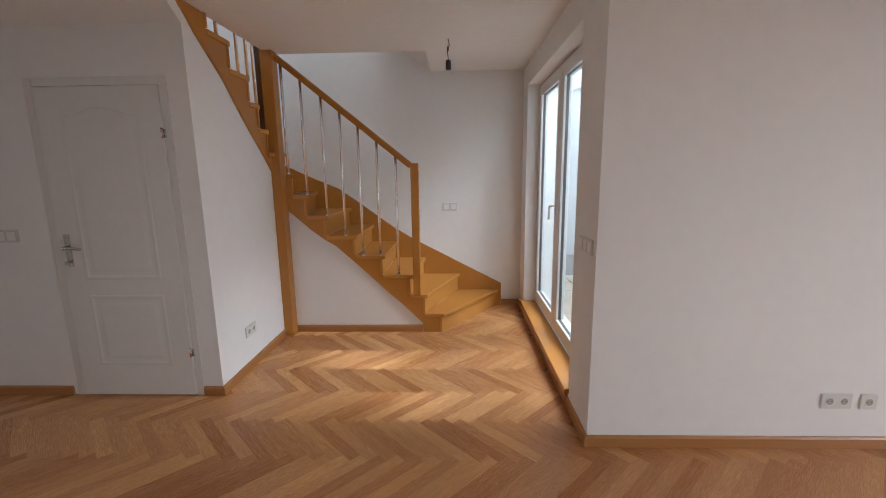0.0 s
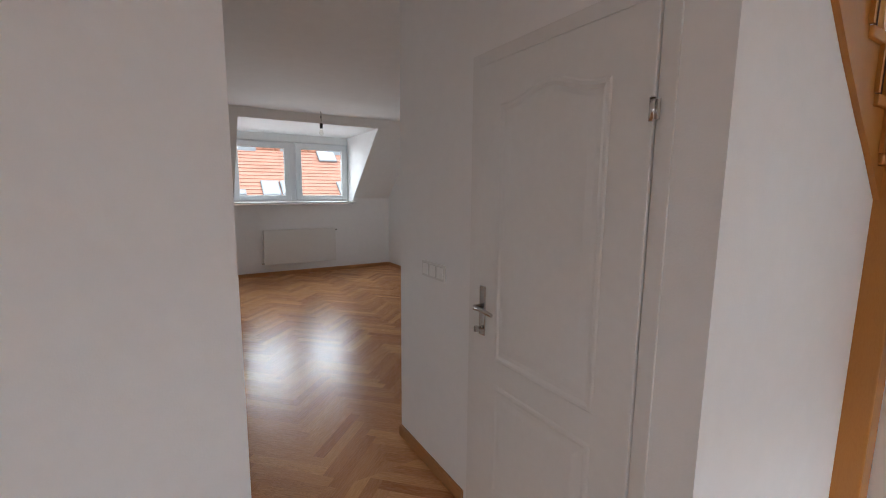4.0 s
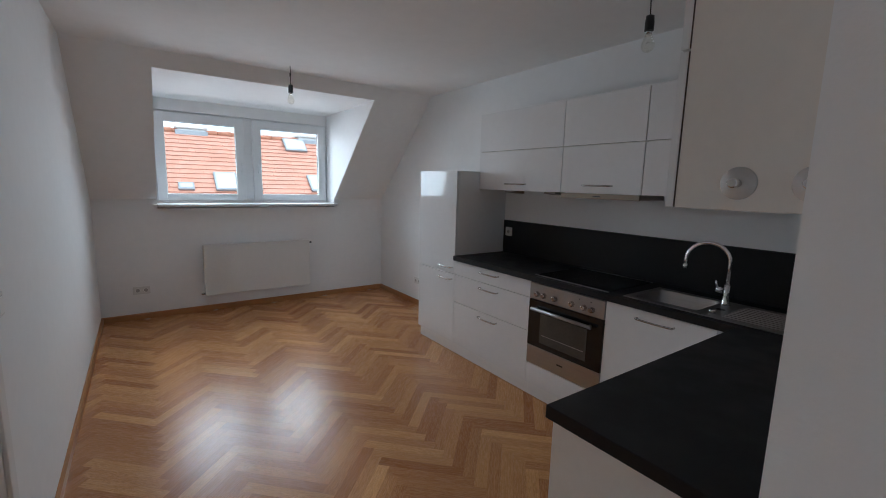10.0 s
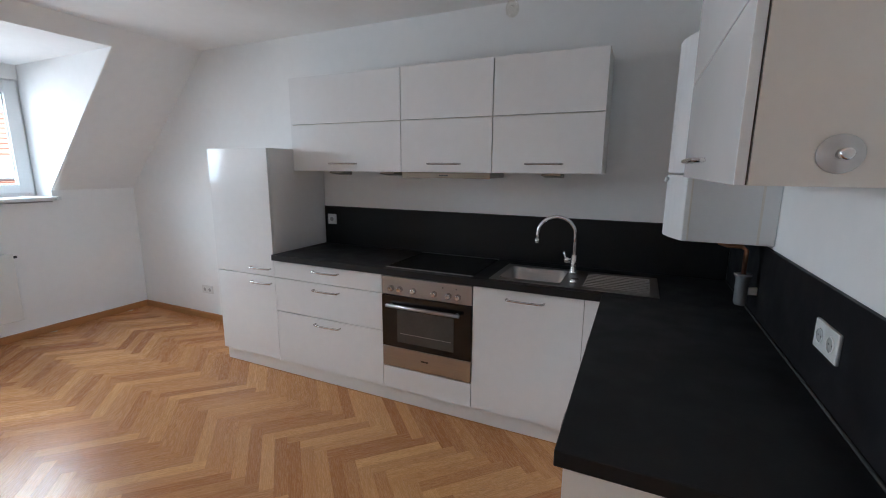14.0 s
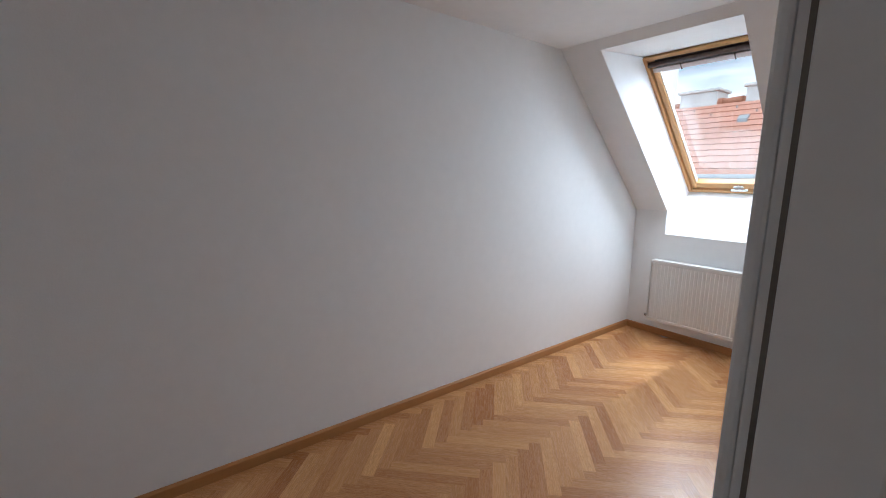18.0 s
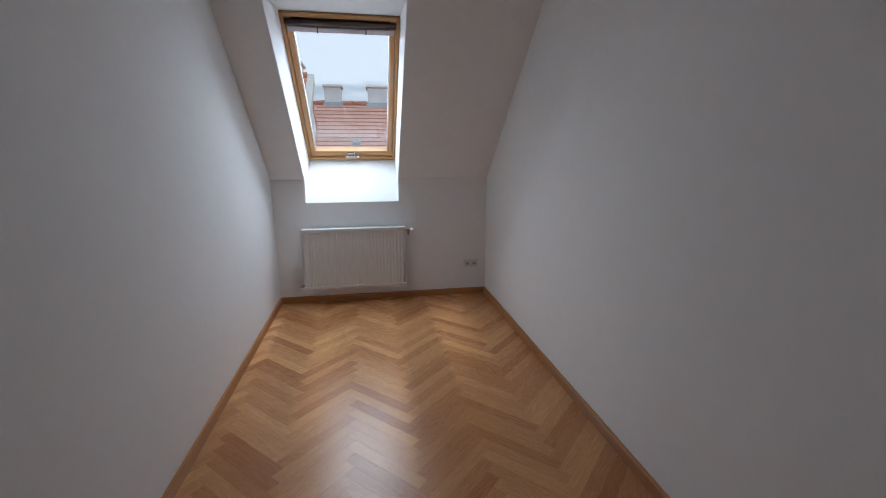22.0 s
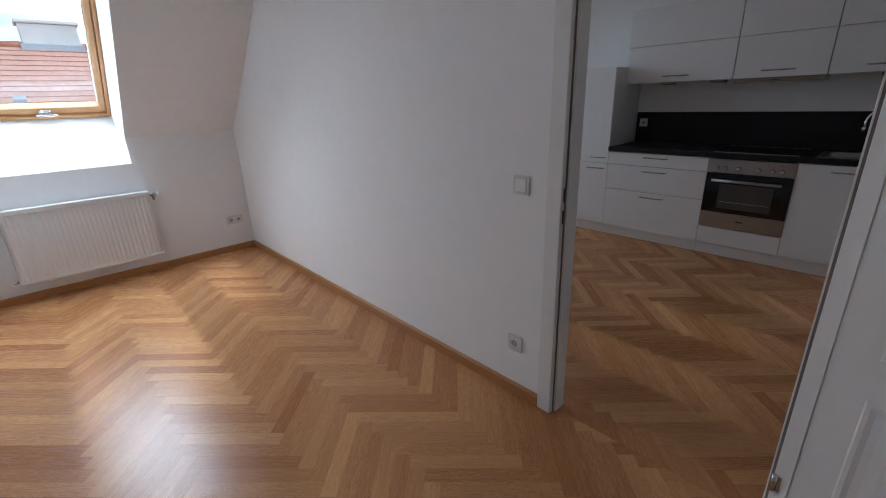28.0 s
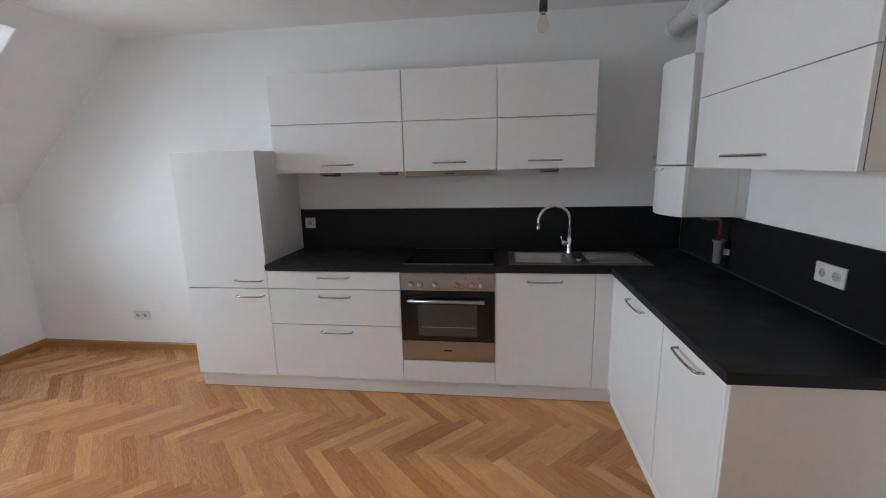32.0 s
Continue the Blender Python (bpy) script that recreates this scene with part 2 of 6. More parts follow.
PAINT = material("wall_paint", (0.895, 0.892, 0.885), 0.85, vary=0.016, scale=1.3, bump=0.25, bump_scale=160)
CEIL = material("ceiling_paint", (0.91, 0.905, 0.895), 0.9, vary=0.02, scale=1.1, bump=0.2, bump_scale=140)
FLOOR_TONES = (0.44, 0.174, 0.060), (0.80, 0.440, 0.188), 0.25
OAK_PART = wood("oak_parquet", *FLOOR_TONES, "object")
OAK_REST = wood("oak_parquet_field", *FLOOR_TONES, "island")
STAIR_TONES = ((0.46, 0.188, 0.036), (0.70, 0.345, 0.085), 0.24, "object", 0.3, "object")
# lighter tones than the other stair oak: the balcony light's sheen is in the colour
OAK_CROSS = wood("lacquered_oak_sheen_lit", (0.54, 0.24, 0.056), (0.76, 0.405, 0.118), 0.2, "object", 0.4, "object", (0, 0, -90))
OAK_UPRIGHT = wood("lacquered_oak_posts", *STAIR_TONES, (0, 90, 0))
OAK_RAKE = wood("lacquered_oak_strings", *STAIR_TONES, (0, -39, 0))
OAK_RAKE_UP = wood("lacquered_oak_upper_strings", *STAIR_TONES, (46, 0, -90))
OAK_TRIM = wood("oak_skirting", (0.38, 0.165, 0.055), (0.54, 0.26, 0.092), 0.35, "object", 0.8, "object")
PINE = wood("lacquered_pine", (0.52, 0.27, 0.10), (0.70, 0.42, 0.20), 0.35, "object", 0.7, "object")
DOOR_WHITE = material("white_door_lacquer", (0.80, 0.79, 0.77), 0.35, vary=0.02, scale=3, bump=0.06, bump_scale=300)
GLOSS = material("high_gloss_white_front", (0.86, 0.855, 0.85), 0.07, vary=0.015, scale=2, rough_vary=0.03)
CARCASS = material("white_carcass", (0.76, 0.73, 0.68), 0.4, vary=0.02, scale=3)
ROSETTE = material("dull_nickel_rosette", (0.56, 0.55, 0.54), 0.4, 1.0, vary=0.04, scale=10)
# metal whose brown colour stands in for the floor reflected in it
BROWN_METAL = material("floor_browned_metal", (0.30, 0.25, 0.20), 0.35, 1.0, vary=0.06, scale=9)
PLINTH = material("white_plinth_laminate", (0.84, 0.83, 0.81), 0.3, vary=0.02, scale=3)
CREAM = material("cream_end_panel", (0.85, 0.80, 0.735), 0.3, vary=0.02, scale=3)
BLACK_TOP = material("anthracite_laminate_worktop", (0.009, 0.0085, 0.010), 0.5, vary=0.25, scale=9, bump=0.15, bump_scale=220, rough_vary=0.06)
BLACK_TOP.node_tree.nodes["Principled BSDF"].inputs["Specular IOR Level"].default_value = 0.3
STEEL = material("brushed_steel", (0.40, 0.39, 0.38), 0.32, 1.0, vary=0.06, scale=8, bump=0.1, bump_scale=90, stretch=(1, 18, 18))
CHROME = material("chrome", (0.84, 0.84, 0.85), 0.2, 1.0, vary=0.02, scale=5)
NICKEL = material("satin_nickel", (0.56, 0.545, 0.53), 0.26, 1.0, vary=0.04, scale=12)
BLACK_GLASS = material("black_glass", (0.008, 0.008, 0.009), 0.06, vary=0.1, scale=5)
OVEN_GLASS = material("smoked_oven_glass", (0.075, 0.072, 0.066), 0.12, vary=0.15, scale=6)
BLACK_PLASTIC = material("black_plastic", (0.02, 0.02, 0.02), 0.45, vary=0.1, scale=20)
PVC = material("white_pvc", (0.80, 0.81, 0.82), 0.28, vary=0.015, scale=4)
PLASTIC = material("white_plastic", (0.88, 0.87, 0.85), 0.3, vary=0.015, scale=10)
ENAMEL = material("white_radiator_enamel", (0.80, 0.79, 0.76), 0.3, vary=0.015, scale=4)
SEAL = material("grey_glazing_seal", (0.13, 0.125, 0.12), 0.6, vary=0.1, scale=20)
RUBBER = material("black_gasket", (0.03, 0.028, 0.026), 0.6, vary=0.1, scale=20)
DARK_WOOD = material("dark_brown_flap", (0.06, 0.035, 0.025), 0.45, vary=0.2, scale=12, stretch=(1, 8, 8))
BLIND = material("pale_blind_fabric", (0.62, 0.55, 0.55), 0.7, vary=0.05, scale=30, bump=0.2, bump_scale=400)
COPPER = material("copper_pipe", (0.55, 0.28, 0.18), 0.3, 1.0, vary=0.1, scale=14)
BULB = clear_glass("bulb_glass", (0.96, 0.95, 0.92))
PANE = clear_glass("window_glass", (0.93, 0.96, 0.97))
CLAY = material("clay_roof_tile", (0.46, 0.20, 0.12), 0.75, vary=0.28, scale=2.2, bump=0.4, bump_scale=30)
ZINC = material("zinc_flashing", (0.42, 0.45, 0.48), 0.45, 0.4, vary=0.1, scale=3)
RENDER = material("pale_render", (0.62, 0.60, 0.56), 0.9, vary=0.08, scale=2, bump=0.4, bump_scale=40)
BRICKY = material("weathered_chimney_render", (0.74, 0.73, 0.71), 0.9, vary=0.14, scale=3, bump=0.5, bump_scale=40)
PAVER = material("sandstone_paver", (0.46, 0.41, 0.34), 0.85, vary=0.15, scale=5, bump=0.5, bump_scale=120)
# white render, its bluish shade put into the base colour
BALCONY_SHADE_WHITE = material("shaded_white_render", (0.62, 0.65, 0.68), 0.85, vary=0.03, scale=2, bump=0.3, bump_scale=120)
GROUND = material("asphalt_ground", (0.06, 0.06, 0.06), 0.9, vary=0.2, scale=1.0, bump=0.4, bump_scale=60)


# ---- mesh helpers ----
class Shape:
    """Collects corners and faces; rounded(r) bevels the sharp edges."""

    def __init__(self):
        self.v, self.f, self.smooth = [], [], []

    def add(self, verts, faces, smooth=False):
        n = len(self.v)
        self.v += [tuple(p) for p in verts]
        self.f += [tuple(n + i for i in f) for f in faces]
        self.smooth += [smooth] * len(faces)
        return self

    def box(self, x0, x1, y0, y1, z0, z1):
        x0, x1, y0, y1, z0, z1 = min(x0, x1), max(x0, x1), min(y0, y1), max(y0, y1), min(z0, z1), max(z0, z1)
        v = [(x, y, z) for z in (z0, z1) for y in (y0, y1) for x in (x0, x1)]
        return self.add(v, [(0, 2, 3, 1), (4, 5, 7, 6), (0, 1, 5, 4), (2, 6, 7, 3), (0, 4, 6, 2), (1, 3, 7, 5)])

    def hexa(self, low, high):
        """Four corners below and four above, in the same turn."""
        n = len(low)
        faces = [tuple(range(n - 1, -1, -1)), tuple(range(n, 2 * n))]
        faces += [(i, (i + 1) % n, n + (i + 1) % n, n + i) for i in range(n)]
        return self.add(list(low) + list(high), faces)

    def prism(self, poly, axis, a, b):
        """A flat outline drawn out along an axis from a to b."""
        put = {"x": lambda p, c: (c, p[0], p[1]), "y": lambda p, c: (p[0], c, p[1]), "z": lambda p, c: (p[0], p[1], c)}[axis]
        return self.hexa([put(p, a) for p in poly], [put(p, b) for p in poly])

    def tube(self, path, r, n=10, caps=True):
        """A round rod along a line of points; r may be one radius or one for each point."""
        pts = [Vector(p) for p in path]
        rs = r if isinstance(r, (list, tuple)) else [r] * len(pts)
        rings, side = [], None
        for i, p in enumerate(pts):
            d = (pts[min(i + 1, len(pts) - 1)] - pts[max(i - 1, 0)]).normalized()
            if side is None:
                side = d.orthogonal().normalized()
            side = (side - d * side.dot(d)).normalized()
            up = d.cross(side)
            rings.append([p + rs[i] * (math.cos(2 * math.pi * k / n) * side + math.sin(2 * math.pi * k / n) * up) for k in range(n)])
        v = [q for ring in rings for q in ring]
        f = [(i * n + k, i * n + (k + 1) % n, (i + 1) * n + (k + 1) % n, (i + 1) * n + k) for i in range(len(pts) - 1) for k in range(n)]
        self.add(v, f, True)
        if caps:
            m = len(self.v) - len(v)
            self.f += [tuple(m + k for k in range(n - 1, -1, -1)), tuple(m + (len(pts) - 1) * n + k for k in range(n))]
            self.smooth += [False, False]
        return self

    def bm(self, r=0.0, seg=2):
        b = bmesh.new()
        vs = [b.verts.new(p) for p in self.v]
        for f, s in zip(self.f, self.smooth):
            face = b.faces.new([vs[i] for i in f])
            face.smooth = s
        bmesh.ops.recalc_face_normals(b, faces=b.faces)
        if r:
            edges = [e for e in b.edges if len(e.link_faces) == 2 and e.calc_face_angle(0) > 0.6]
            bmesh.ops.bevel(b, geom=edges, offset=r, segments=seg, profile=0.5, affect="EDGES", clamp_overlap=True)
        return b


ORIGIN = {}


def thing(name, label, category, at=(0, 0, 0), rz=0.0, group="", kind="", local=False):
    """An Empty at the base of a thing. Parts are given in world coordinates, or in its own where local."""
    ob = new(name)
    ob.empty_display_size = 0.1
    ob.matrix_basis = pose(*at, 0, 0, rz)
    ORIGIN[ob.name] = Vector((0, 0, 0)) if local else Vector(at)
    return tagged(ob, label, category, group, kind)


def part(name, bm, mat, parent=None, label=""):
    """Links a bmesh as one mesh object under a thing or a part."""
    if isinstance(bm, Shape):
        bm = bm.bm()
    me = bpy.data.meshes.new(name)
    off = ORIGIN[parent.name] if parent is not None else Vector((0, 0, 0))
    if off.length:
        bmesh.ops.translate(bm, verts=bm.verts, vec=-off)
    bm.to_mesh(me)
    bm.free()
    me.materials.append(mat)
    ob = new(name, me)
    if parent is not None:
        ob.parent = parent
        ORIGIN[ob.name] = off
    if label:
        ob["label"] = label
    return ob


def solo(name, bm, mat, label="", category="", group="", kind=""):
    """A thing or a piece of the setting that is one mesh."""
    ob = part(name, bm, mat)
    ORIGIN[ob.name] = Vector((0, 0, 0))
    return tagged(ob, label, category, group, kind)


def box(x0, x1, y0, y1, z0, z1, r=0.0):
    return Shape().box(x0, x1, y0, y1, z0, z1).bm(r)


def wall(name, x0, x1, y0, y1, z0, z1, holes=(), label="white painted plaster wall", mat=None):
    """An upright wall along its longer side, with holes (a0, a1, z0, z1) right through it."""
    s = Shape()
    along_x = (x1 - x0) >= (y1 - y0)
    a0, a1 = (x0, x1) if along_x else (y0, y1)
    cuts = sorted({a0, a1, *(c for h in holes for c in h[:2])})
    for p, q in zip(cuts, cuts[1:]):
        spans, at = [], z0
        for h in sorted((h for h in holes if h[0] <= p + 1e-6 and h[1] >= q - 1e-6), key=lambda h: h[2]):
            spans.append((at, h[2]))
            at = h[3]
        spans.append((at, z1))
        for u, w in spans:
            if w - u > 1e-4:
                s.box(p, q, y0, y1, u, w) if along_x else s.box(x0, x1, p, q, u, w)
    b = s.bm()
    bmesh.ops.remove_doubles(b, verts=b.verts, dist=1e-4)
    b.verts.index_update()
    seen = {}
    for f in b.faces:
        seen.setdefault(tuple(sorted(v.index for v in f.verts)), []).append(f)
    bmesh.ops.delete(b, geom=[f for fs in seen.values() if len(fs) > 1 for f in fs], context="FACES_ONLY")
    bmesh.ops.recalc_face_normals(b, faces=b.faces)
    return solo(name, b, mat or PAINT, label, "wall", kind="structure")


# ---- plan ----
W, N, KS, BN, BS = -8.12, 5.025, 1.81, 1.726, -0.34
E, PS, PE, HX, BW, RX, RY = -2.768, 2.72, -1.09, -2.05, 4.62, 1.13, 2.216
DOOR0, DOOR1, DOORH = -4.441, -3.575, 2.03
LIV, KIT, BED = 2.40, 2.52, 2.455
KNEE_K, TOP_K = (W, 1.29), (-6.87, KIT)
KNEE_B, TOP_B = (W, 1.205), (-6.80, BED)
DY0, DY1, DZ = 2.36, 4.325, 2.405
DYT = 4.36
SY0, SY1 = -0.04, 0.84


def z_ceiling(x):
    return KIT + (LIV - KIT) * min(max((x - E) / (PE - E), 0), 1)


# ---- setting ----
s = Shape()
s.box(-8.5, 4.9, -2.9, 5.3, -0.25, -0.02)
solo("floor_base", s, RENDER, "screed under the parquet", "floor", kind="structure")

wall("wall_kitchen_south", W - 0.28, HX, BN, KS, 0, 2.7, [(DOOR0, DOOR1, 0, DOORH)])
wall("wall_kitchen_north", W - 0.28, E + 0.2, N, N + 0.25, 0, 2.7)
wall("wall_kitchen_east", E, E + 0.1, PS + 0.1, N, 0, 2.7)
wall("wall_pier_south", E, PE, PS, PS + 0.1, 0, 2.36, [(-2.05, -1.25, 0, 1.98)])
s = Shape()
s.prism([(PS + 0.1, 0), (3.78, 0), (3.78, 1.41), (3.58, 1.598), (3.46, 1.70), (3.30, 1.845), (3.09, 2.055), (2.82, 2.262), (PS + 0.1, 2.35)], "x", PE - 0.1, PE)
solo("wall_pier_east", s, PAINT, "white plaster wall below the upper stair flight", "wall", kind="structure")
s = Shape()
s.prism([(PS + 0.1, 2.36), (PS, 2.36), (PS, 2.28), (2.47, 2.46), (2.47, 2.80), (PS + 0.1, 2.80)], "x", -2.2, PE - 0.002)
s.box(E, -2.2, PS, PS + 0.1, 2.36, 2.75)
solo("wall_stair_soffit", s, PAINT, "sloping plastered underside of the upper stair flight", "wall", kind="structure")
wall("wall_living_west", HX - 0.3, HX, -2.9, BN, 0, 2.7)
wall("wall_bedroom_east", -2.62, HX - 0.3, BS - 0.2, BN, 0, 2.7)
wall("wall_bedroom_south", W - 0.6, HX - 0.3, BS - 0.25, BS, 0, 2.75)
wall("wall_back", -2.2, RX + 0.3, BW, BW + 0.25, 0, 5.2)
wall("wall_balcony", RX, RX + 0.32, RY, BW, 0, 2.7, [(2.60, 4.36, 0.10, 2.21)])
wall("wall_living_north", RX + 0.32, 4.9, RY, RY + 0.3, 0, 2.7)
wall("wall_living_east", 4.6, 4.9, -2.6, RY, 0, 2.7, [(-1.7, 0.9, 0.5, 2.2)])
wall("wall_living_south", HX, 4.9, -2.9, -2.6, 0, 2.7, [(1.7, 3.9, 0.85, 2.2)])
s = Shape()
s.prism([(-1.05, 0), (0.26, 0), (0.17, 0.09), (-0.017, 0.285), (-0.184, 0.43), (-0.416, 0.655), (-0.605, 0.82), (-0.69, 0.86), (-0.81, 0.95), (-1.05, 1.16)], "y", 3.849, 3.90)
solo("wall_under_stairs", s, PAINT, "white plaster panel under the stair flight", "wall", kind="structure")

# west side: knee walls, roof slopes and the two roof openings
wall("wall_west_kitchen", W - 0.28, W, KS, N, 0, KNEE_K[1], [(DY0, DY1, 1.19, KNEE_K[1])])
wall("wall_west_bedroom", W - 0.28, W, BS, BN, 0, KNEE_B[1], [(SY0, SY1, 0.985, KNEE_B[1])])


def slope(shape, low, top, y0, y1, s0, s1, thick=0.05):
    """A stretch of the roof slope between two shares of its length."""
    d = Vector((top[0] - low[0], 0, top[1] - low[1]))
    n = Vector((-d.z, 0, d.x)).normalized() * thick
    p, q = Vector((low[0], 0, low[1])) + d * s0, Vector((low[0], 0, low[1])) + d * s1
    ring = [p, q, q + n, p + n]
    shape.hexa([(c.x, y0, c.z) for c in ring], [(c.x, y1, c.z) for c in ring])


k_cut = (DZ - KNEE_K[1]) / (KIT - KNEE_K[1])
s = Shape()
slope(s, KNEE_K, TOP_K, KS, DY0, 0, 1.1)
slope(s, KNEE_K, TOP_K, DYT, N, k_cut, 1.1)
slope(s, KNEE_K, TOP_K, DY0, DYT, k_cut, 1.1)
lo, hi = Vector((W, 0, KNEE_K[1])), Vector((W + (TOP_K[0] - W) * k_cut, 0, DZ))
th = Vector((-(hi - lo).z, 0, (hi - lo).x)).normalized() * 0.05
s.hexa([(lo.x, DY1 + 0.015, lo.z), (lo.x, N, lo.z), (hi.x, N, hi.z), (hi.x, DYT, hi.z)],
       [(lo.x + th.x, DY1 + 0.015, lo.z + th.z), (lo.x + th.x, N, lo.z + th.z), (hi.x + th.x, N, hi.z + th.z), (hi.x + th.x, DYT, hi.z + th.z)])
solo("ceiling_slope_kitchen", s, CEIL, "white sloping attic ceiling with a dormer", "ceiling", kind="structure")
SK_TOP = (-6.945, 2.407)
b_cut = (SK_TOP[1] - 0.09 - KNEE_B[1]) / (BED - KNEE_B[1])
b_cut = 0.955
s = Shape()
slope(s, KNEE_B, TOP_B, BS, SY0, 0, 1.1)
slope(s, KNEE_B, TOP_B, SY1, BN, 0, 1.1)
slope(s, KNEE_B, TOP_B, SY0, SY1, b_cut, 1.1)
solo("ceiling_slope_bedroom", s, CEIL, "white sloping attic ceiling round a roof window", "ceiling", kind="structure")


def slab(shape, x0, x1, y0, y1):
    cuts = sorted({x0, x1, *(c for c in (E, PE) if x0 < c < x1)})
    for p, q in zip(cuts, cuts[1:]):
        zp, zq = z_ceiling(p), z_ceiling(q)
        shape.hexa([(p, y0, zp), (q, y0, zq), (q, y1, zq), (p, y1, zp)], [(p, y0, 2.85), (q, y0, 2.85), (q, y1, 2.85), (p, y1, 2.85)])


s = Shape()
slab(s, -6.93, E, KS, N)
slab(s, E, PE, KS, 2.47)
slab(s, E, -2.2, 2.47, PS)
slab(s, HX, 4.6, -2.6, KS)
slab(s, PE, 4.6, KS, RY)
slab(s, PE, RX, RY, 3.88)
slab(s, 0.212, RX, 3.88, BW)
solo("ceiling", s, CEIL, "flat white painted ceiling", "ceiling", kind="structure")
solo("ceiling_bedroom", box(-6.86, -2.6, BS, BN, BED, 2.85), CEIL, "flat white painted ceiling", "ceiling", kind="structure")
s = Shape()
s.prism([(0.212, 2.402), (0.212, 2.85), (-0.36, 2.85)], "y", 3.88, BW)
solo("ceiling_stairwell_slope", s, CEIL, "sloping plaster beside the stairwell opening", "ceiling", kind="structure")
# the storey above the stairs, closed round a roof opening
wall("wall_upper_west", -2.5, -2.2, 2.0, BW + 0.25, 2.85, 5.2)
wall("wall_upper_south", -2.5, RX + 0.3, 1.7, 2.0, 2.85, 5.2)
wall("wall_upper_east", RX, RX + 0.3, 2.0, BW, 2.85, 5.2)
wall("wall_stair_west", -2.2, -2.1, PS + 0.1, BW, 0, 2.85)
s = Shape()
s.box(-2.5, -1.6, 1.7, 4.9, 5.2, 5.4), s.box(-0.2, 1.5, 1.7, 4.9, 5.2, 5.4), s.box(-1.6, -0.2, 1.7, 2.7, 5.2, 5.4), s.box(-1.6, -0.2, 4.1, 4.9, 5.2, 5.4)
solo("ceiling_upper", s, CEIL, "white ceiling of the upper storey", "ceiling", kind="structure")

# dormer lining
s = Shape()
xd = KNEE_K[0] + (TOP_K[0] - KNEE_K[0]) * k_cut
cheek = [(W - 0.003, 1.19), (-8.52, 1.19), (-8.52, 2.45), (xd - 0.004, DZ + 0.003), (W - 0.003, KNEE_K[1] + 0.004)]
s.prism(cheek, "y", DY0 - 0.04, DY0 + 0.003)


def splay(x):
    """How far the north cheek opens towards the room."""
    return DY1 + (DYT - DY1) * min(max((x + 8.36) / (xd + 8.36), 0), 1) - 0.003


s.hexa([(x, splay(x), z) for x, z in cheek], [(x, DYT + 0.05, z) for x, z in cheek])
s.hexa([(-8.55, DY0, 2.38), (xd - 0.003, DY0, DZ), (xd - 0.003, DYT, DZ), (-8.55, DYT, 2.38)], [(-8.55, DY0, 2.46), (xd - 0.05, DY0, 2.46), (xd - 0.05, DYT, 2.46), (-8.55, DYT, 2.46)])
s.box(-8.52, -8.37, DY0 + 0.004, DY1 - 0.004, 2.256, 2.385)
solo("wall_dormer_lining", s, PAINT, "white plaster cheeks and head of the dormer", "wall", kind="structure")
# roof window lining
xt, zt = KNEE_B[0] + (TOP_B[0] - KNEE_B[0]) * b_cut, KNEE_B[1] + (TOP_B[1] - KNEE_B[1]) * b_cut
FB, FT = (-8.545, 1.39), (-7.45, 2.445)
s = Shape()
for y0, y1 in ((SY0 - 0.04, SY0 + 0.003), (SY1 - 0.003, SY1 + 0.04)):
    s.prism([(W - 0.003, 0.985), (FB[0] - 0.1, FB[1] + 0.0), (FT[0] - 0.1, FT[1] + 0.1), (xt - 0.004, zt + 0.003), (KNEE_B[0] - 0.003, KNEE_B[1] + 0.004)], "y", y0, y1)
s.hexa([(W - 0.002, SY0, 0.985), (FB[0] - 0.05, SY0, FB[1] + 0.03), (FB[0] - 0.05, SY0, FB[1] - 0.05), (W - 0.002, SY0, 0.93)],
       [(W - 0.002, SY1, 0.985), (FB[0] - 0.05, SY1, FB[1] + 0.03), (FB[0] - 0.05, SY1, FB[1] - 0.05), (W - 0.002, SY1, 0.93)])
xt, zt = KNEE_B[0] + (TOP_B[0] - KNEE_B[0]) * b_cut, KNEE_B[1] + (TOP_B[1] - KNEE_B[1]) * b_cut
s.hexa([(xt - 0.003, SY0, zt), (FT[0] - 0.05, SY0, FT[1] + 0.01), (FT[0] - 0.05, SY0, FT[1] + 0.07), (xt, SY0, zt + 0.06)],
       [(xt - 0.003, SY1, zt), (FT[0] - 0.05, SY1, FT[1] + 0.01), (FT[0] - 0.05, SY1, FT[1] + 0.07), (xt, SY1, zt + 0.06)])
solo("wall_roof_window_lining", s, PAINT, "white plaster lining of the roof window", "wall", kind="structure")


# ---- small fittings ----
SWITCH_FRAME = material("switch_frame", (0.74, 0.73, 0.71), 0.3, vary=0.02, scale=9)
GASKET = material("brown_grey_gasket", (0.17, 0.145, 0.125), 0.6, vary=0.1, scale=20)
# grey that stands in for the shade in socket wells and rocker gaps
RECESS_SHADE = material("recess_shade_grey", (0.42, 0.41, 0.39), 0.5, vary=0.05, scale=20)

def facing(p, normal):
    """A pose at a wall point whose local -y looks out of the wall."""
    turn = {"-y": 0, "+y": 180, "-x": -90, "+x": 90}[normal]
    return (*p,), turn


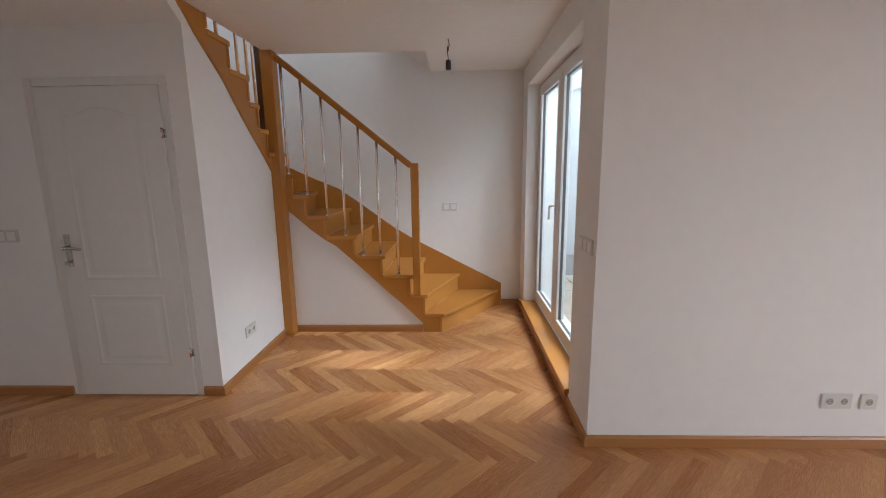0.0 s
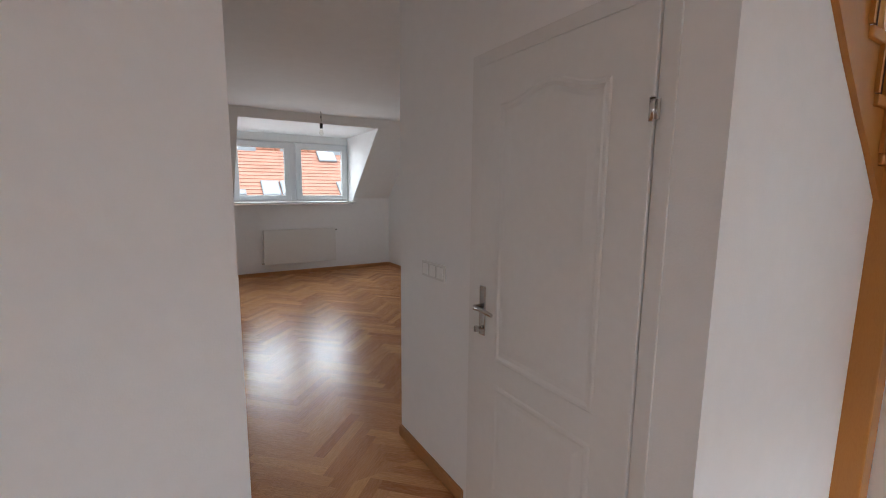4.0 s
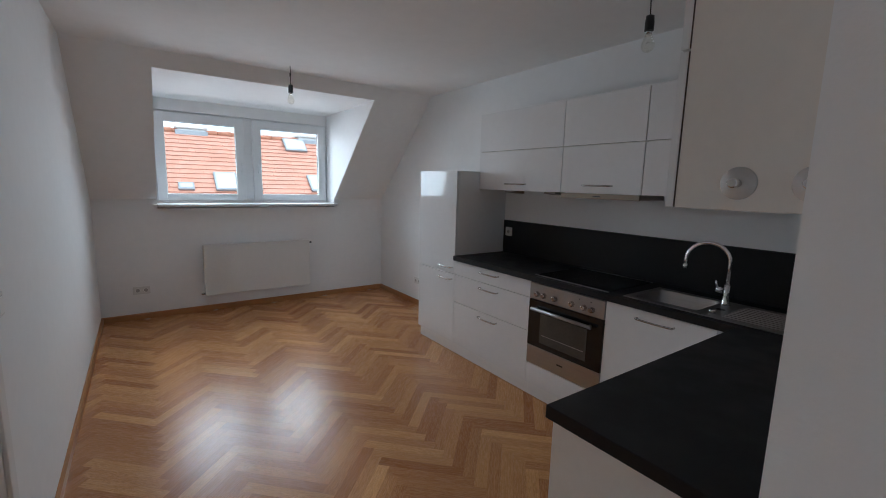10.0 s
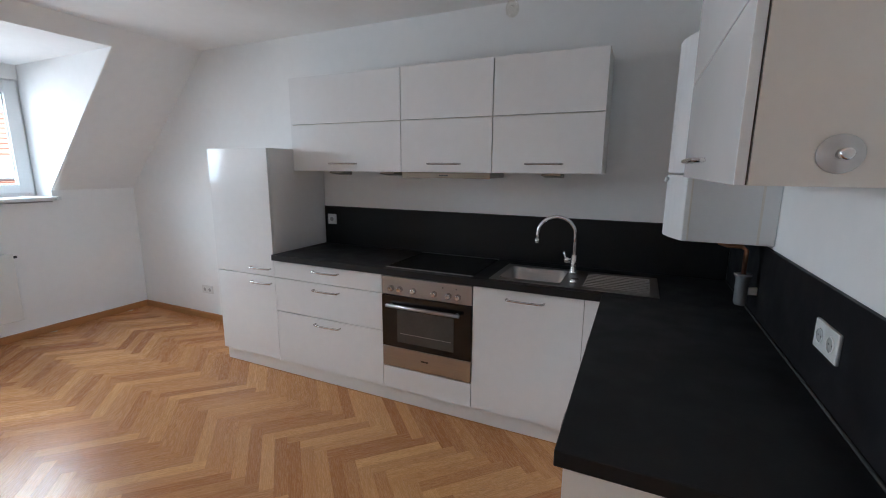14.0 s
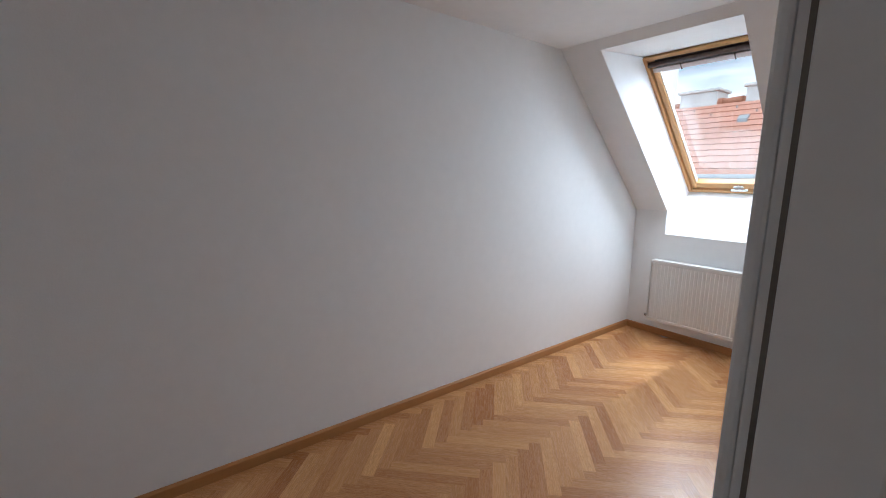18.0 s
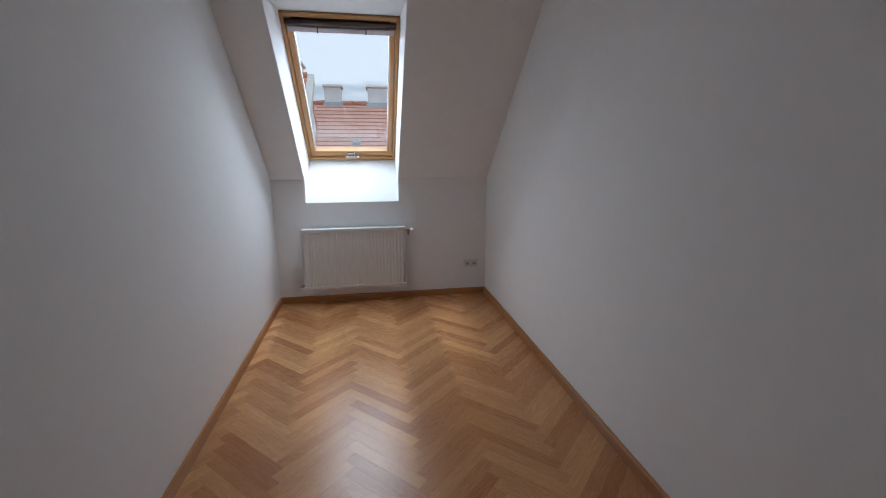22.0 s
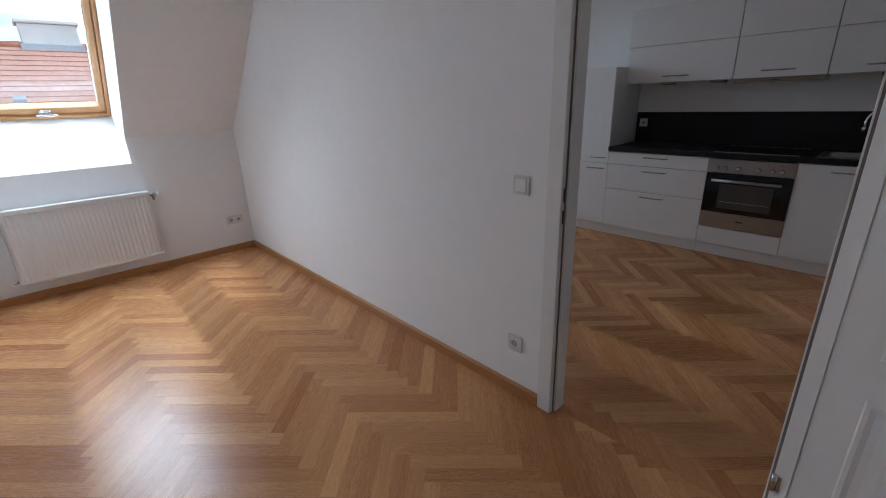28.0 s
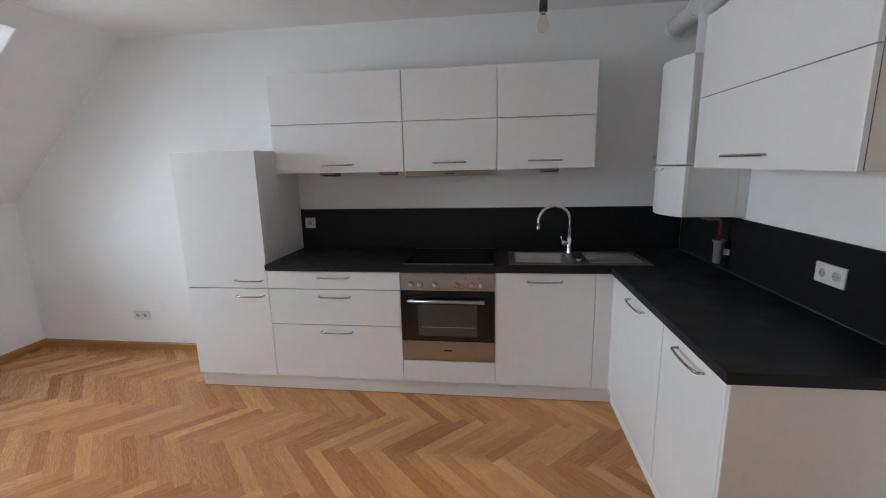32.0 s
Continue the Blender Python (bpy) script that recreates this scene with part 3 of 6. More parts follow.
def ring_disc(cx, r1, r0, y0, y1, n=28):
    """A flat ring about the local y axis."""
    v, f = [], []
    for k in range(n):
        a = 2 * math.pi * k / n
        ca, sa = math.cos(a), math.sin(a)
        v += [(cx + r1 * ca, y0, r1 * sa), (cx + r1 * ca, y1, r1 * sa), (cx + r0 * ca, y1, r0 * sa), (cx + r0 * ca, y0, r0 * sa)]
    for k in range(n):
        a, b = 4 * k, 4 * ((k + 1) % n)
        f += [(a + i, b + i, b + (i + 1) % 4, a + (i + 1) % 4) for i in range(4)]
    return Shape().add(v, f).bm()


def socket_outlet(p, normal, gangs, label, group="sockets"):
    at, rz = facing(p, normal)
    ob = thing("socket_outlet", label, "socket", at, rz, group, local=True)
    w = 0.071 * gangs + 0.01
    part("plate", Shape().box(-w / 2, w / 2, -0.009, 0.0, -0.0405, 0.0405).bm(0.003), SWITCH_FRAME, ob)
    for g in range(gangs):
        cx = (g - (gangs - 1) / 2) * 0.071
        part("cup", ring_disc(cx, 0.0225, 0.0192, -0.0092, -0.0115), PLASTIC, ob)
        part("cup_floor", Shape().tube([(cx, -0.0088, 0), (cx, -0.0097, 0)], 0.0192, 24).bm(), RECESS_SHADE, ob, "shadowed socket well")
        for d in (-0.0095, 0.0095):
            part("contact_hole", Shape().tube([(cx + d, -0.0092, 0), (cx + d, -0.0102, 0)], 0.0026, 10).bm(), BLACK_PLASTIC, ob)
    return ob


def light_switch(p, normal, gangs, label, group="switches"):
    at, rz = facing(p, normal)
    ob = thing("light_switch", label, "switch", at, rz, group, local=True)
    w = 0.071 * gangs + 0.01
    part("plate", Shape().box(-w / 2, w / 2, -0.009, 0.0, -0.0405, 0.0405).bm(0.003), SWITCH_FRAME, ob)
    for g in range(gangs):
        cx = (g - (gangs - 1) / 2) * 0.071
        s = Shape()
        s.prism([(-0.0085, -0.0275), (-0.0135, -0.0275), (-0.0105, 0.0275), (-0.0085, 0.0275)], "x", cx - 0.0275, cx + 0.0275)
        # grey plate that draws the shadow edge round each rocker
        part("rocker_shade", Shape().box(cx - 0.0288, cx + 0.0288, -0.0096, -0.0088, -0.0288, 0.0288).bm(), RECESS_SHADE, ob, "grey shade line round the rocker")
        part("rocker", s.bm(0.001), PLASTIC, ob)
    return ob


def inset(poly, d):
    """A closed outline moved inwards (outline turns counter-clockwise)."""
    n, out = len(poly), []
    for i in range(n):
        a, b, c = Vector(poly[i - 1]), Vector(poly[i]), Vector(poly[(i + 1) % n])
        e1, e2 = (b - a).normalized(), (c - b).normalized()
        n1, n2 = Vector((-e1.y, e1.x)), Vector((-e2.y, e2.x))
        m = (n1 + n2)
        m = m / max(m.dot(n1), 0.3)
        out.append((b.x + m.x * d, b.y + m.y * d))
    return out


def moulding(outline, y, sign):
    """A raised and fielded panel on a door face; outline in x and z."""
    s = Shape()
    rows = [(0.0, 0.0002), (0.006, 0.004), (0.016, 0.0045), (0.028, 0.0006), (0.045, 0.0004), (0.072, 0.0032)]
    loops = [[(p[0], y + sign * h, p[1]) for p in inset(outline, d)] for d, h in rows]
    n = len(outline)
    v = [p for l in loops for p in l]
    f = [(i * n + k, i * n + (k + 1) % n, (i + 1) * n + (k + 1) % n, (i + 1) * n + k) for i in range(len(rows) - 1) for k in range(n)]
    f.append(tuple((len(rows) - 1) * n + k for k in range(n)))
    s.add(v, f)
    return s.bm()


def arched(x0, x1, z0, z1, rise=0.045):
    """A tall panel outline whose head swings up in the middle."""
    w = x1 - x0
    top = []
    for k in range(17):
        u = k / 16
        h = 0.5 - 0.5 * math.cos(2 * math.pi * min(max((u - 0.08) / 0.84, 0), 1))
        top.append((x1 - w * u, z1 + rise * (h - 1) + 0.0))
    return [(x0, z0), (x1, z0)] + top


def lever_handle(door, x, y, z, sign, way, key=True):
    """A long plate with a lever and a lock; sign: the side of the door, way: which way the lever points."""
    plate = part("handle_plate", Shape().box(x - 0.019, x + 0.019, y, y + sign * 0.008, z - 0.125, z + 0.082).bm(0.006, 3), NICKEL, door, "satin nickel long plate")
    part("lever", Shape().tube([(x, y, z), (x, y + sign * 0.045, z), (x + way * 0.012, y + sign * 0.052, z), (x + way * 0.06, y + sign * 0.052, z + 0.002), (x + way * 0.118, y + sign * 0.05, z - 0.006)], [0.0105, 0.0095, 0.0095, 0.0085, 0.0075], 12).bm(), NICKEL, plate)
    part("lock_cylinder", Shape().tube([(x, y, z - 0.092), (x, y + sign * 0.014, z - 0.092)], 0.0085, 14).bm(), NICKEL, plate)
    if key:
        part("key", Shape().box(x - 0.0012, x + 0.0012, y + sign * 0.014, y + sign * 0.03, z - 0.097, z - 0.087).box(x - 0.002, x + 0.012 * way, y + sign * 0.03, y + sign * 0.045, z - 0.104, z - 0.08).bm(0.0008, 1), NICKEL, plate, "small key in the lock")


def hinge(door, x, y, z):
    h = part("hinge", Shape().tube([(x, y, z - 0.028), (x, y, z + 0.028)], 0.0078, 14).box(x - 0.0015, x + 0.018, y + 0.004, y + 0.007, z - 0.025, z + 0.025).bm(), NICKEL, door)
    part("hinge_cap", Shape().tube([(x, y, z + 0.0285), (x, y, z + 0.033)], [0.0085, 0.005], 14).bm(), NICKEL, h)


# ---- doors ----
wc = thing("door_1", "white two-panel interior door, shut, with nickel lever", "door", (-1.66, PS, 0), kind="structure")
leaf = part("leaf", Shape().box(-2.018, -1.266, PS - 0.014, PS + 0.026, 0.006, 1.948).bm(0.003), DOOR_WHITE, wc)
part("upper_panel", moulding(arched(-1.877, -1.392, 0.792, 1.832), PS - 0.0145, -1), DOOR_WHITE, leaf)
part("lower_panel", moulding([(-1.877, 0.215), (-1.392, 0.215), (-1.392, 0.692), (-1.877, 0.692)], PS - 0.0145, -1), DOOR_WHITE, leaf)
lever_handle(leaf, -1.957, PS - 0.0145, 1.0, -1, 1)
for z in (0.304, 1.675):
    hinge(wc, -1.264, PS - 0.022, z)
for n, (x0, x1, z0, z1) in {"jamb": (-2.072, -2.02, 0, 2.0), "jamb_": (-1.263, -1.215, 0, 2.0), "head": (-2.02, -1.263, 1.951, 2.0)}.items():
    part(n.rstrip("_"), Shape().box(x0, x1, PS - 0.006, PS + 0.11, z0, z1).bm(0.003), DOOR_WHITE, wc)

frame_bed = thing("door_2", "white steel door frame with a black gasket", "door frame", (DOOR0, BN, 0), kind="structure")
for n, x0, x1, f0, f1 in (("jamb", DOOR0 - 0.002, DOOR0 + 0.022, DOOR0 - 0.048, DOOR0 + 0.022), ("jamb", DOOR1 - 0.022, DOOR1 + 0.002, DOOR1 - 0.022, DOOR1 + 0.048)):
    part(n, Shape().box(x0, x1, BN - 0.001, KS + 0.001, 0, DOORH).bm(0.002), DOOR_WHITE, frame_bed)
    part("architrave", Shape().box(f0, f1, BN - 0.014, BN - 0.001, 0, DOORH + 0.048).bm(0.004), DOOR_WHITE, frame_bed)
    part("architrave", Shape().box(f0, f1, KS + 0.001, KS + 0.014, 0, DOORH + 0.048).bm(0.004), DOOR_WHITE, frame_bed)
part("head", Shape().box(DOOR0 + 0.022, DOOR1 - 0.022, BN - 0.001, KS + 0.001, DOORH - 0.022, DOORH + 0.002).bm(0.002), DOOR_WHITE, frame_bed)
part("architrave", Shape().box(DOOR0 + 0.022, DOOR1 - 0.022, BN - 0.014, BN - 0.001, DOORH - 0.022, DOORH + 0.048).bm(0.003), DOOR_WHITE, frame_bed)
part("architrave", Shape().box(DOOR0 + 0.022, DOOR1 - 0.022, KS + 0.001, KS + 0.014, DOORH - 0.022, DOORH + 0.048).bm(0.003), DOOR_WHITE, frame_bed)
for x0, x1, k in ((DOOR0 + 0.0225, DOOR0 + 0.036, 1), (DOOR1 - 0.036, DOOR1 - 0.0225, -1)):
    rb = 0.014
    part("door_stop", Shape().box(x0, x1, BN + rb, KS + 0.004, 0.001, DOORH - 0.023).bm(0.002), DOOR_WHITE, frame_bed)
    g0, g1 = (x0, x0 + 0.005) if k > 0 else (x0 + 0.005, x1)
    part("gasket", Shape().box(g0, g1, BN + rb - 0.006, BN + rb - 0.0002, 0.001, DOORH - 0.023).bm(), GASKET, frame_bed)
for z in (0.955, 1.045):
    part("strike_plate", Shape().box(DOOR0 + 0.0222, DOOR0 + 0.0236, BN - 0.002, BN + 0.0078, z - 0.028, z + 0.028).bm(), BLACK_PLASTIC, frame_bed, "dark strike opening")

bed_leaf = thing("door_leaf", "white panelled bedroom door, standing wide open", "door", (DOOR1 - 0.013, BN - 0.036, 0), -24.6, local=True)
LW = 0.80
leaf = part("leaf", Shape().box(0, LW, -0.02, 0.02, 0.006, 1.99).bm(0.003), DOOR_WHITE, bed_leaf)
part("edge_lipping", Shape().box(0.001, 0.046, -0.0235, -0.0203, 0.007, 1.989).bm(0.0015), DOOR_WHITE, leaf)
for sgn in (-1, 1):
    part("upper_panel", moulding(arched(0.14, LW - 0.14, 0.785, 1.815), sgn * 0.0205, sgn), DOOR_WHITE, leaf)
    part("lower_panel", moulding([(0.14, 0.205), (LW - 0.14, 0.205), (LW - 0.14, 0.68), (0.14, 0.68)], sgn * 0.0205, sgn), DOOR_WHITE, leaf)
    lever_handle(leaf, LW - 0.05, sgn * 0.0205, 1.03, sgn, -1, False)
# dark strip added in place of shade on the leaf's hinge edge
part("gasket", Shape().box(-0.0025, -0.0005, 0.002, 0.010, 0.01, 1.985).bm(), RUBBER, bed_leaf, "thin dark strip for the shade along the hinge edge")
for z in (0.27, 1.70):
    h = part("hinge", Shape().tube([(0.008, -0.028, z - 0.03), (0.008, -0.028, z + 0.03)], 0.0085, 14).box(0.004, 0.024, -0.0265, -0.0236, z - 0.028, z + 0.028).bm(), NICKEL, bed_leaf)


# ---- skirting boards ----
def skirting(x0, y0, x1, y1, out):
    """A board along the foot of a wall; out: the way it stands out from it."""
    dx, dy = {"-x": (-1, 0), "+x": (1, 0), "-y": (0, -1), "+y": (0, 1)}[out]
    s = Shape()
    t = 0.016
    if dx:
        s.prism([(x0, 0), (x0 + dx * t, 0), (x0 + dx * t, 0.052), (x0 + dx * 0.008, 0.062), (x0, 0.062)], "y", y0, y1)
    else:
        s.prism([(y0, 0), (y0 + dy * t, 0), (y0 + dy * t, 0.052), (y0 + dy * 0.008, 0.062), (y0, 0.062)], "x", x0, x1)
    return solo("baseboard", s, OAK_TRIM, "oak skirting board", "skirting", "skirting boards", "structure")


skirting(W, KS, W, N, "+x")
skirting(W, KS, DOOR0 - 0.05, KS, "+y")
skirting(DOOR1 + 0.05, KS, HX, KS, "+y")
skirting(W, N, -6.16, N, "-y")
skirting(W, BS, W, BN, "+x")
skirting(W, BN, DOOR0 - 0.05, BN, "-y")
skirting(DOOR1 + 0.05, BN, -2.62, BN, "-y")
skirting(W, BS, -2.62, BS, "+y")
skirting(-2.62, BS, -2.62, BN, "-x")
skirting(E, PS, -2.10, PS, "-y")
skirting(-1.213, PS, PE, PS, "-y")
skirting(PE, PS - 0.016, PE, 3.74, "+x")
skirting(E, PS, E, 3.14, "-x")
skirting(HX, -2.6, HX, KS, "+x")
skirting(-1.02, 3.845, 0.145, 3.845, "-y")
skirting(0.93, BW, RX, BW, "-y")
skirting(RX, RY - 0.016, RX, 2.60, "-x")
skirting(RX, RY, 4.6, RY, "-y")
skirting(4.6, -2.6, 4.6, RY, "-x")
skirting(HX, -2.6, 4.6, -2.6, "+y")


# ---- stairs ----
# stair oak with the shade beside the post put into its colour
SHADE_OAK = wood("shaded_oak", (0.09, 0.035, 0.014), (0.16, 0.07, 0.028), 0.35, "object", 0.8, "object", (0, 90, 0))
stairs = thing("staircase", "lacquered oak winder staircase with chrome balusters", "staircase", (0.0, 4.2, 0), kind="structure")
YF, YB = 3.81, BW - 0.03
XW = -2.07
noses = [((0.342, YF), (0.90, YB)), ((0.194, YF), (0.49, YB)), ((0.067, YF), (0.13, YB)), ((-0.171, YF), (-0.165, YB)), ((-0.41, YF), (-0.41, YB)),
         ((-0.655, YF), (-0.64, YB)), ((-0.813, YF), (-0.98, YB)), ((-0.923, YF), (-1.42, YB)), ((-1.00, 3.86), (XW, YB)), ((-1.062, 3.70), (XW, 4.10)),
         ((-1.062, 3.575), (XW, 3.72)), ((-1.062, 3.45), (XW, 3.46)), ((-1.062, 3.205), (XW, 3.205)), ((-1.062, 2.97), (XW, 2.97)), ((-1.062, 2.74), (XW, 2.74)), ((-1.062, 2.50), (XW, 2.50))]
RISE = 0.178
for k in range(len(noses) - 1):
    (f0, b0), (f1, b1) = noses[k], noses[k + 1]
    z = RISE * (k + 1)
    f0, b0, f1, b1 = Vector(f0), Vector(b0), Vector(f1), Vector(b1)
    mid = ((f1 + b1) - (f0 + b0)).normalized() * 0.03
    ring = [f0, b0, b1 + mid, f1 + mid]
    if k == 7:
        ring = [f0, b0, Vector((XW, YB)), f1 + Vector((-0.02, 0.0))]
    if k == 8:
        ring = [f0, Vector((XW, YB)), Vector((XW, 4.07)), Vector((-1.062, 3.67)), Vector((-1.03, 3.80))]
    part("tread", Shape().prism([(p.x, p.y) for p in ring], "z", z - 0.036, z).bm(0.006), OAK_CROSS, stairs)
    back = ((f1 + b1) - (f0 + b0)).normalized() * 0.028
    low = RISE * k + 0.001
    p, q = f0 + back, b0 + back
    if k < 8:
        p = Vector((p.x + (q.x - p.x) * 0.008, p.y + 0.006))
    thick = back.normalized() * 0.018
    part("riser", Shape().prism([(p.x, p.y), (q.x, q.y), (q.x + thick.x, q.y + thick.y), (p.x + thick.x, p.y + thick.y)], "z", low, z - 0.037).bm(), OAK_CROSS, stairs)
# cut string of the lower flight
low_line = [(-1.03, 1.135), (-0.971, 1.083), (-0.81, 0.937), (-0.69, 0.848), (-0.605, 0.797), (-0.416, 0.625), (-0.184, 0.40), (-0.017, 0.25), (0.145, 0.085), (0.15, 0.0)]


def columns(cuts, top, low, axis, a, b):
    """A board of upright strips between cuts: stepped above, running on a line below."""
    s = Shape()
    for p, q in zip(cuts, cuts[1:]):
        m = (p + q) / 2
        poly = [(p, low(p)), (q, low(q)), (q, top(m)), (p, top(m))] if not isinstance(top(m), tuple) else [(p, low(p)), (q, low(q)), (q, top(m)[1]), (p, top(m)[0])]
        s.prism(poly, axis, a, b)
    bm = s.bm()
    bmesh.ops.remove_doubles(bm, verts=bm.verts, dist=1e-5)
    bm.verts.index_update()
    seen = {}
    for f in bm.faces:
        seen.setdefault(tuple(sorted(v.index for v in f.verts)), []).append(f)
    bmesh.ops.delete(bm, geom=[f for fs in seen.values() if len(fs) > 1 for f in fs], context="FACES_ONLY")
    bmesh.ops.recalc_face_normals(bm, faces=bm.faces)
    return bm


def line(points):
    xs, zs = zip(*sorted(points))
    return lambda x: float(np.interp(x, xs, zs))


steps_x = [(noses[k][0][0] - 0.03, RISE * (k + 1) - 0.037) for k in range(8)]
low_front = line(low_line + [(0.32, 0.0)])
cuts = sorted({-1.03, *(x for x, _ in steps_x), *(x + 0.03 for x, _ in steps_x), *(x for x, _ in low_line)})
step_top = lambda x: max(z for e, z in steps_x if e > x)
part("cut_string", columns([c for c in cuts if c < steps_x[0][0] + 1e-6], step_top, lambda x: min(low_front(x), step_top(x - 1e-5) - 0.004, step_top(min(x + 1e-5, steps_x[0][0] - 1e-5)) - 0.004), "y", 3.822, 3.848), OAK_RAKE, stairs)
ws_top = [(0.925, 0.24), (0.075, 0.69), (-0.19, 0.845), (-0.60, 1.147), (-0.77, 1.266), (-1.09, 1.40), (-2.05, 1.86)]
ws_low = [(0.925, 0.0), (0.5, 0.0), (-0.6, 0.75), (-1.09, 1.10), (-2.05, 1.50)]
part("wall_string", Shape().prism(ws_low + ws_top[::-1], "y", BW - 0.028, BW - 0.001).bm(), OAK_RAKE, stairs)
steps_y = [(noses[k][0][1] - 0.03, RISE * (k + 1) - 0.037) for k in range(9, 15)]
low_up = [(2.47, 2.60), (2.72, 2.36), (2.82, 2.264), (3.09, 2.057), (3.30, 1.847), (3.46, 1.702), (3.58, 1.60), (3.74, 1.45)]
cuts = sorted({3.74, 2.47, *(y for y, _ in steps_y if y > 2.47), *(y for y, _ in low_up)})
part("upper_string", columns(cuts, lambda y: max([z for e, z in steps_y if e > y] + [RISE * 9 - 0.04]), line(low_up), "x", PE - 0.012, PE + 0.016), OAK_RAKE_UP, stairs, "saw-cut oak string of the upper flight")
s = Shape()
s.prism([(2.5, 2.55), (3.7, 1.7), (3.7, 2.15), (2.5, 3.0)], "x", XW - 0.03, XW)
s.prism([(3.7, 1.7), (YB, 1.55), (YB, 1.95), (3.7, 2.15)], "x", XW - 0.03, XW)
part("upper_wall_string", s.bm(), OAK_RAKE_UP, stairs)
part("post", Shape().box(-1.108, -1.008, 3.74, 3.845, 0, 2.44).bm(0.006), OAK_UPRIGHT, stairs, "tall square oak post to the ceiling")
# this board's darkness is shade held in its colour
part("trim_board", Shape().box(-1.165, -1.109, 3.775, 3.80, 1.60, 2.84).bm(0.003), SHADE_OAK, stairs, "oak board beside the post, coloured as in shade")
part("newel", Shape().box(0.073, 0.138, 3.765, 3.83, RISE * 2, 1.50).bm(0.005), OAK_UPRIGHT, stairs)


def bar(shape, p, q, w, h):
    """A straight rectangular bar from p to q."""
    p, q = Vector(p), Vector(q)
    d = (q - p).normalized()
    side = d.cross(Vector((0, 0, 1))).normalized() * (w / 2)
    up = side.cross(d).normalized() * (h / 2)
    c = [side + up, -side + up, -side - up, side - up]
    return shape.hexa([p + v for v in c], [q + v for v in c])


part("handrail", bar(Shape(), (-1.005, 3.797, 2.36), (0.078, 3.797, 1.476), 0.045, 0.05).bm(0.012, 3), OAK_RAKE, stairs)
for x, k in ((-0.965, 8), (-0.816, 7), (-0.655, 6), (-0.506, 5), (-0.36, 4), (-0.209, 4), (-0.054, 3)):
    zt = 1.476 + (0.078 - x) * (0.884 / 1.083) - 0.026
    rod = part("baluster", Shape().tube([(x, 3.797, RISE * k), (x, 3.797, zt)], 0.0115, 16).bm(), CHROME, stairs)
    part("ferrule", Shape().tube([(x, 3.797, RISE * k + 0.0005), (x, 3.797, RISE * k + 0.012)], 0.0145, 14).bm(), CHROME, rod)
for y, k in ((3.57, 11), (3.47, 12), (3.33, 12), (3.08, 13), (2.86, 14), (2.64, 15)):
    part("baluster", Shape().tube([(PE + 0.004, y, RISE * k), (PE + 0.004, y, RISE * k + 0.95)], 0.0115, 16).bm(), CHROME, stairs)
part("handrail", bar(Shape(), (PE + 0.004, 3.74, 2.80), (PE + 0.004, 2.5, 3.68), 0.045, 0.05).bm(0.012, 3), OAK_RAKE_UP, stairs)


# ---- windows ----
def sash(win, name, plane_x, y0, y1, z0, z1, w=0.062, t=0.05, mat=None, bottom=None):
    """A casement in a plane x = const: four rails round a pane with a dark seal."""
    mat = mat or PVC
    zb = z0 + (bottom or w)
    fr = part(name, Shape().box(plane_x, plane_x + t, y0, y0 + w, z0, z1).bm(0.006, 3), mat, win)
    part("stile", Shape().box(plane_x, plane_x + t, y1 - w, y1, z0, z1).bm(0.006, 3), mat, fr)
    part("rail", Shape().box(plane_x + 0.001, plane_x + t - 0.001, y0 + w - 0.004, y1 - w + 0.004, z0, zb).bm(0.006, 3), mat, fr)
    part("rail", Shape().box(plane_x + 0.001, plane_x + t - 0.001, y0 + w - 0.004, y1 - w + 0.004, z1 - w, z1).bm(0.006, 3), mat, fr)
    s = Shape()
    g = 0.0025
    s.box(plane_x + t * 0.3, plane_x + t * 0.62, y0 + w - 0.001, y0 + w + g, zb, z1 - w).box(plane_x + t * 0.3, plane_x + t * 0.62, y1 - w - g, y1 - w + 0.001, zb, z1 - w)
    s.box(plane_x + t * 0.3, plane_x + t * 0.62, y0 + w + g, y1 - w - g, zb - 0.001, zb + g).box(plane_x + t * 0.3, plane_x + t * 0.62, y0 + w + g, y1 - w - g, z1 - w - g, z1 - w + 0.001)
    part("seal", s.bm(), SEAL, fr, "thin grey glazing seal")
    pane = part("pane", Shape().box(plane_x + t * 0.42, plane_x + t * 0.52, y0 + w + 0.001, y1 - w - 0.001, zb + 0.001, z1 - w - 0.001).bm(), PANE, fr, "clear glass pane")
    pane.visible_shadow = False
    return fr


dormer = thing("window_1", "white double-casement dormer window, shut", "window", (-8.42, 3.32, 1.24), kind="structure")
X0 = -8.43
for y0, y1, z0, z1 in ((DY0, DY0 + 0.05, 1.235, 2.255), (DY1 - 0.05, DY1, 1.235, 2.255), (3.285, 3.40, 1.285, 2.205)):
    part("frame_post", Shape().box(X0 - 0.03, X0 + 0.04, y0, y1, z0, z1).bm(0.004), PVC, dormer)
for z0, z1 in ((1.235, 1.285), (2.205, 2.255)):
    part("frame_rail", Shape().box(X0 - 0.03, X0 + 0.04, DY0 + 0.05, DY1 - 0.05, z0, z1).bm(0.004), PVC, dormer)
sash(dormer, "left_casement", X0, DY0 + 0.02, 3.297, 1.262, 2.24, 0.1, 0.065, bottom=0.08)
sash(dormer, "right_casement", X0, 3.388, DY1 - 0.02, 1.262, 2.24, 0.1, 0.065, bottom=0.08)
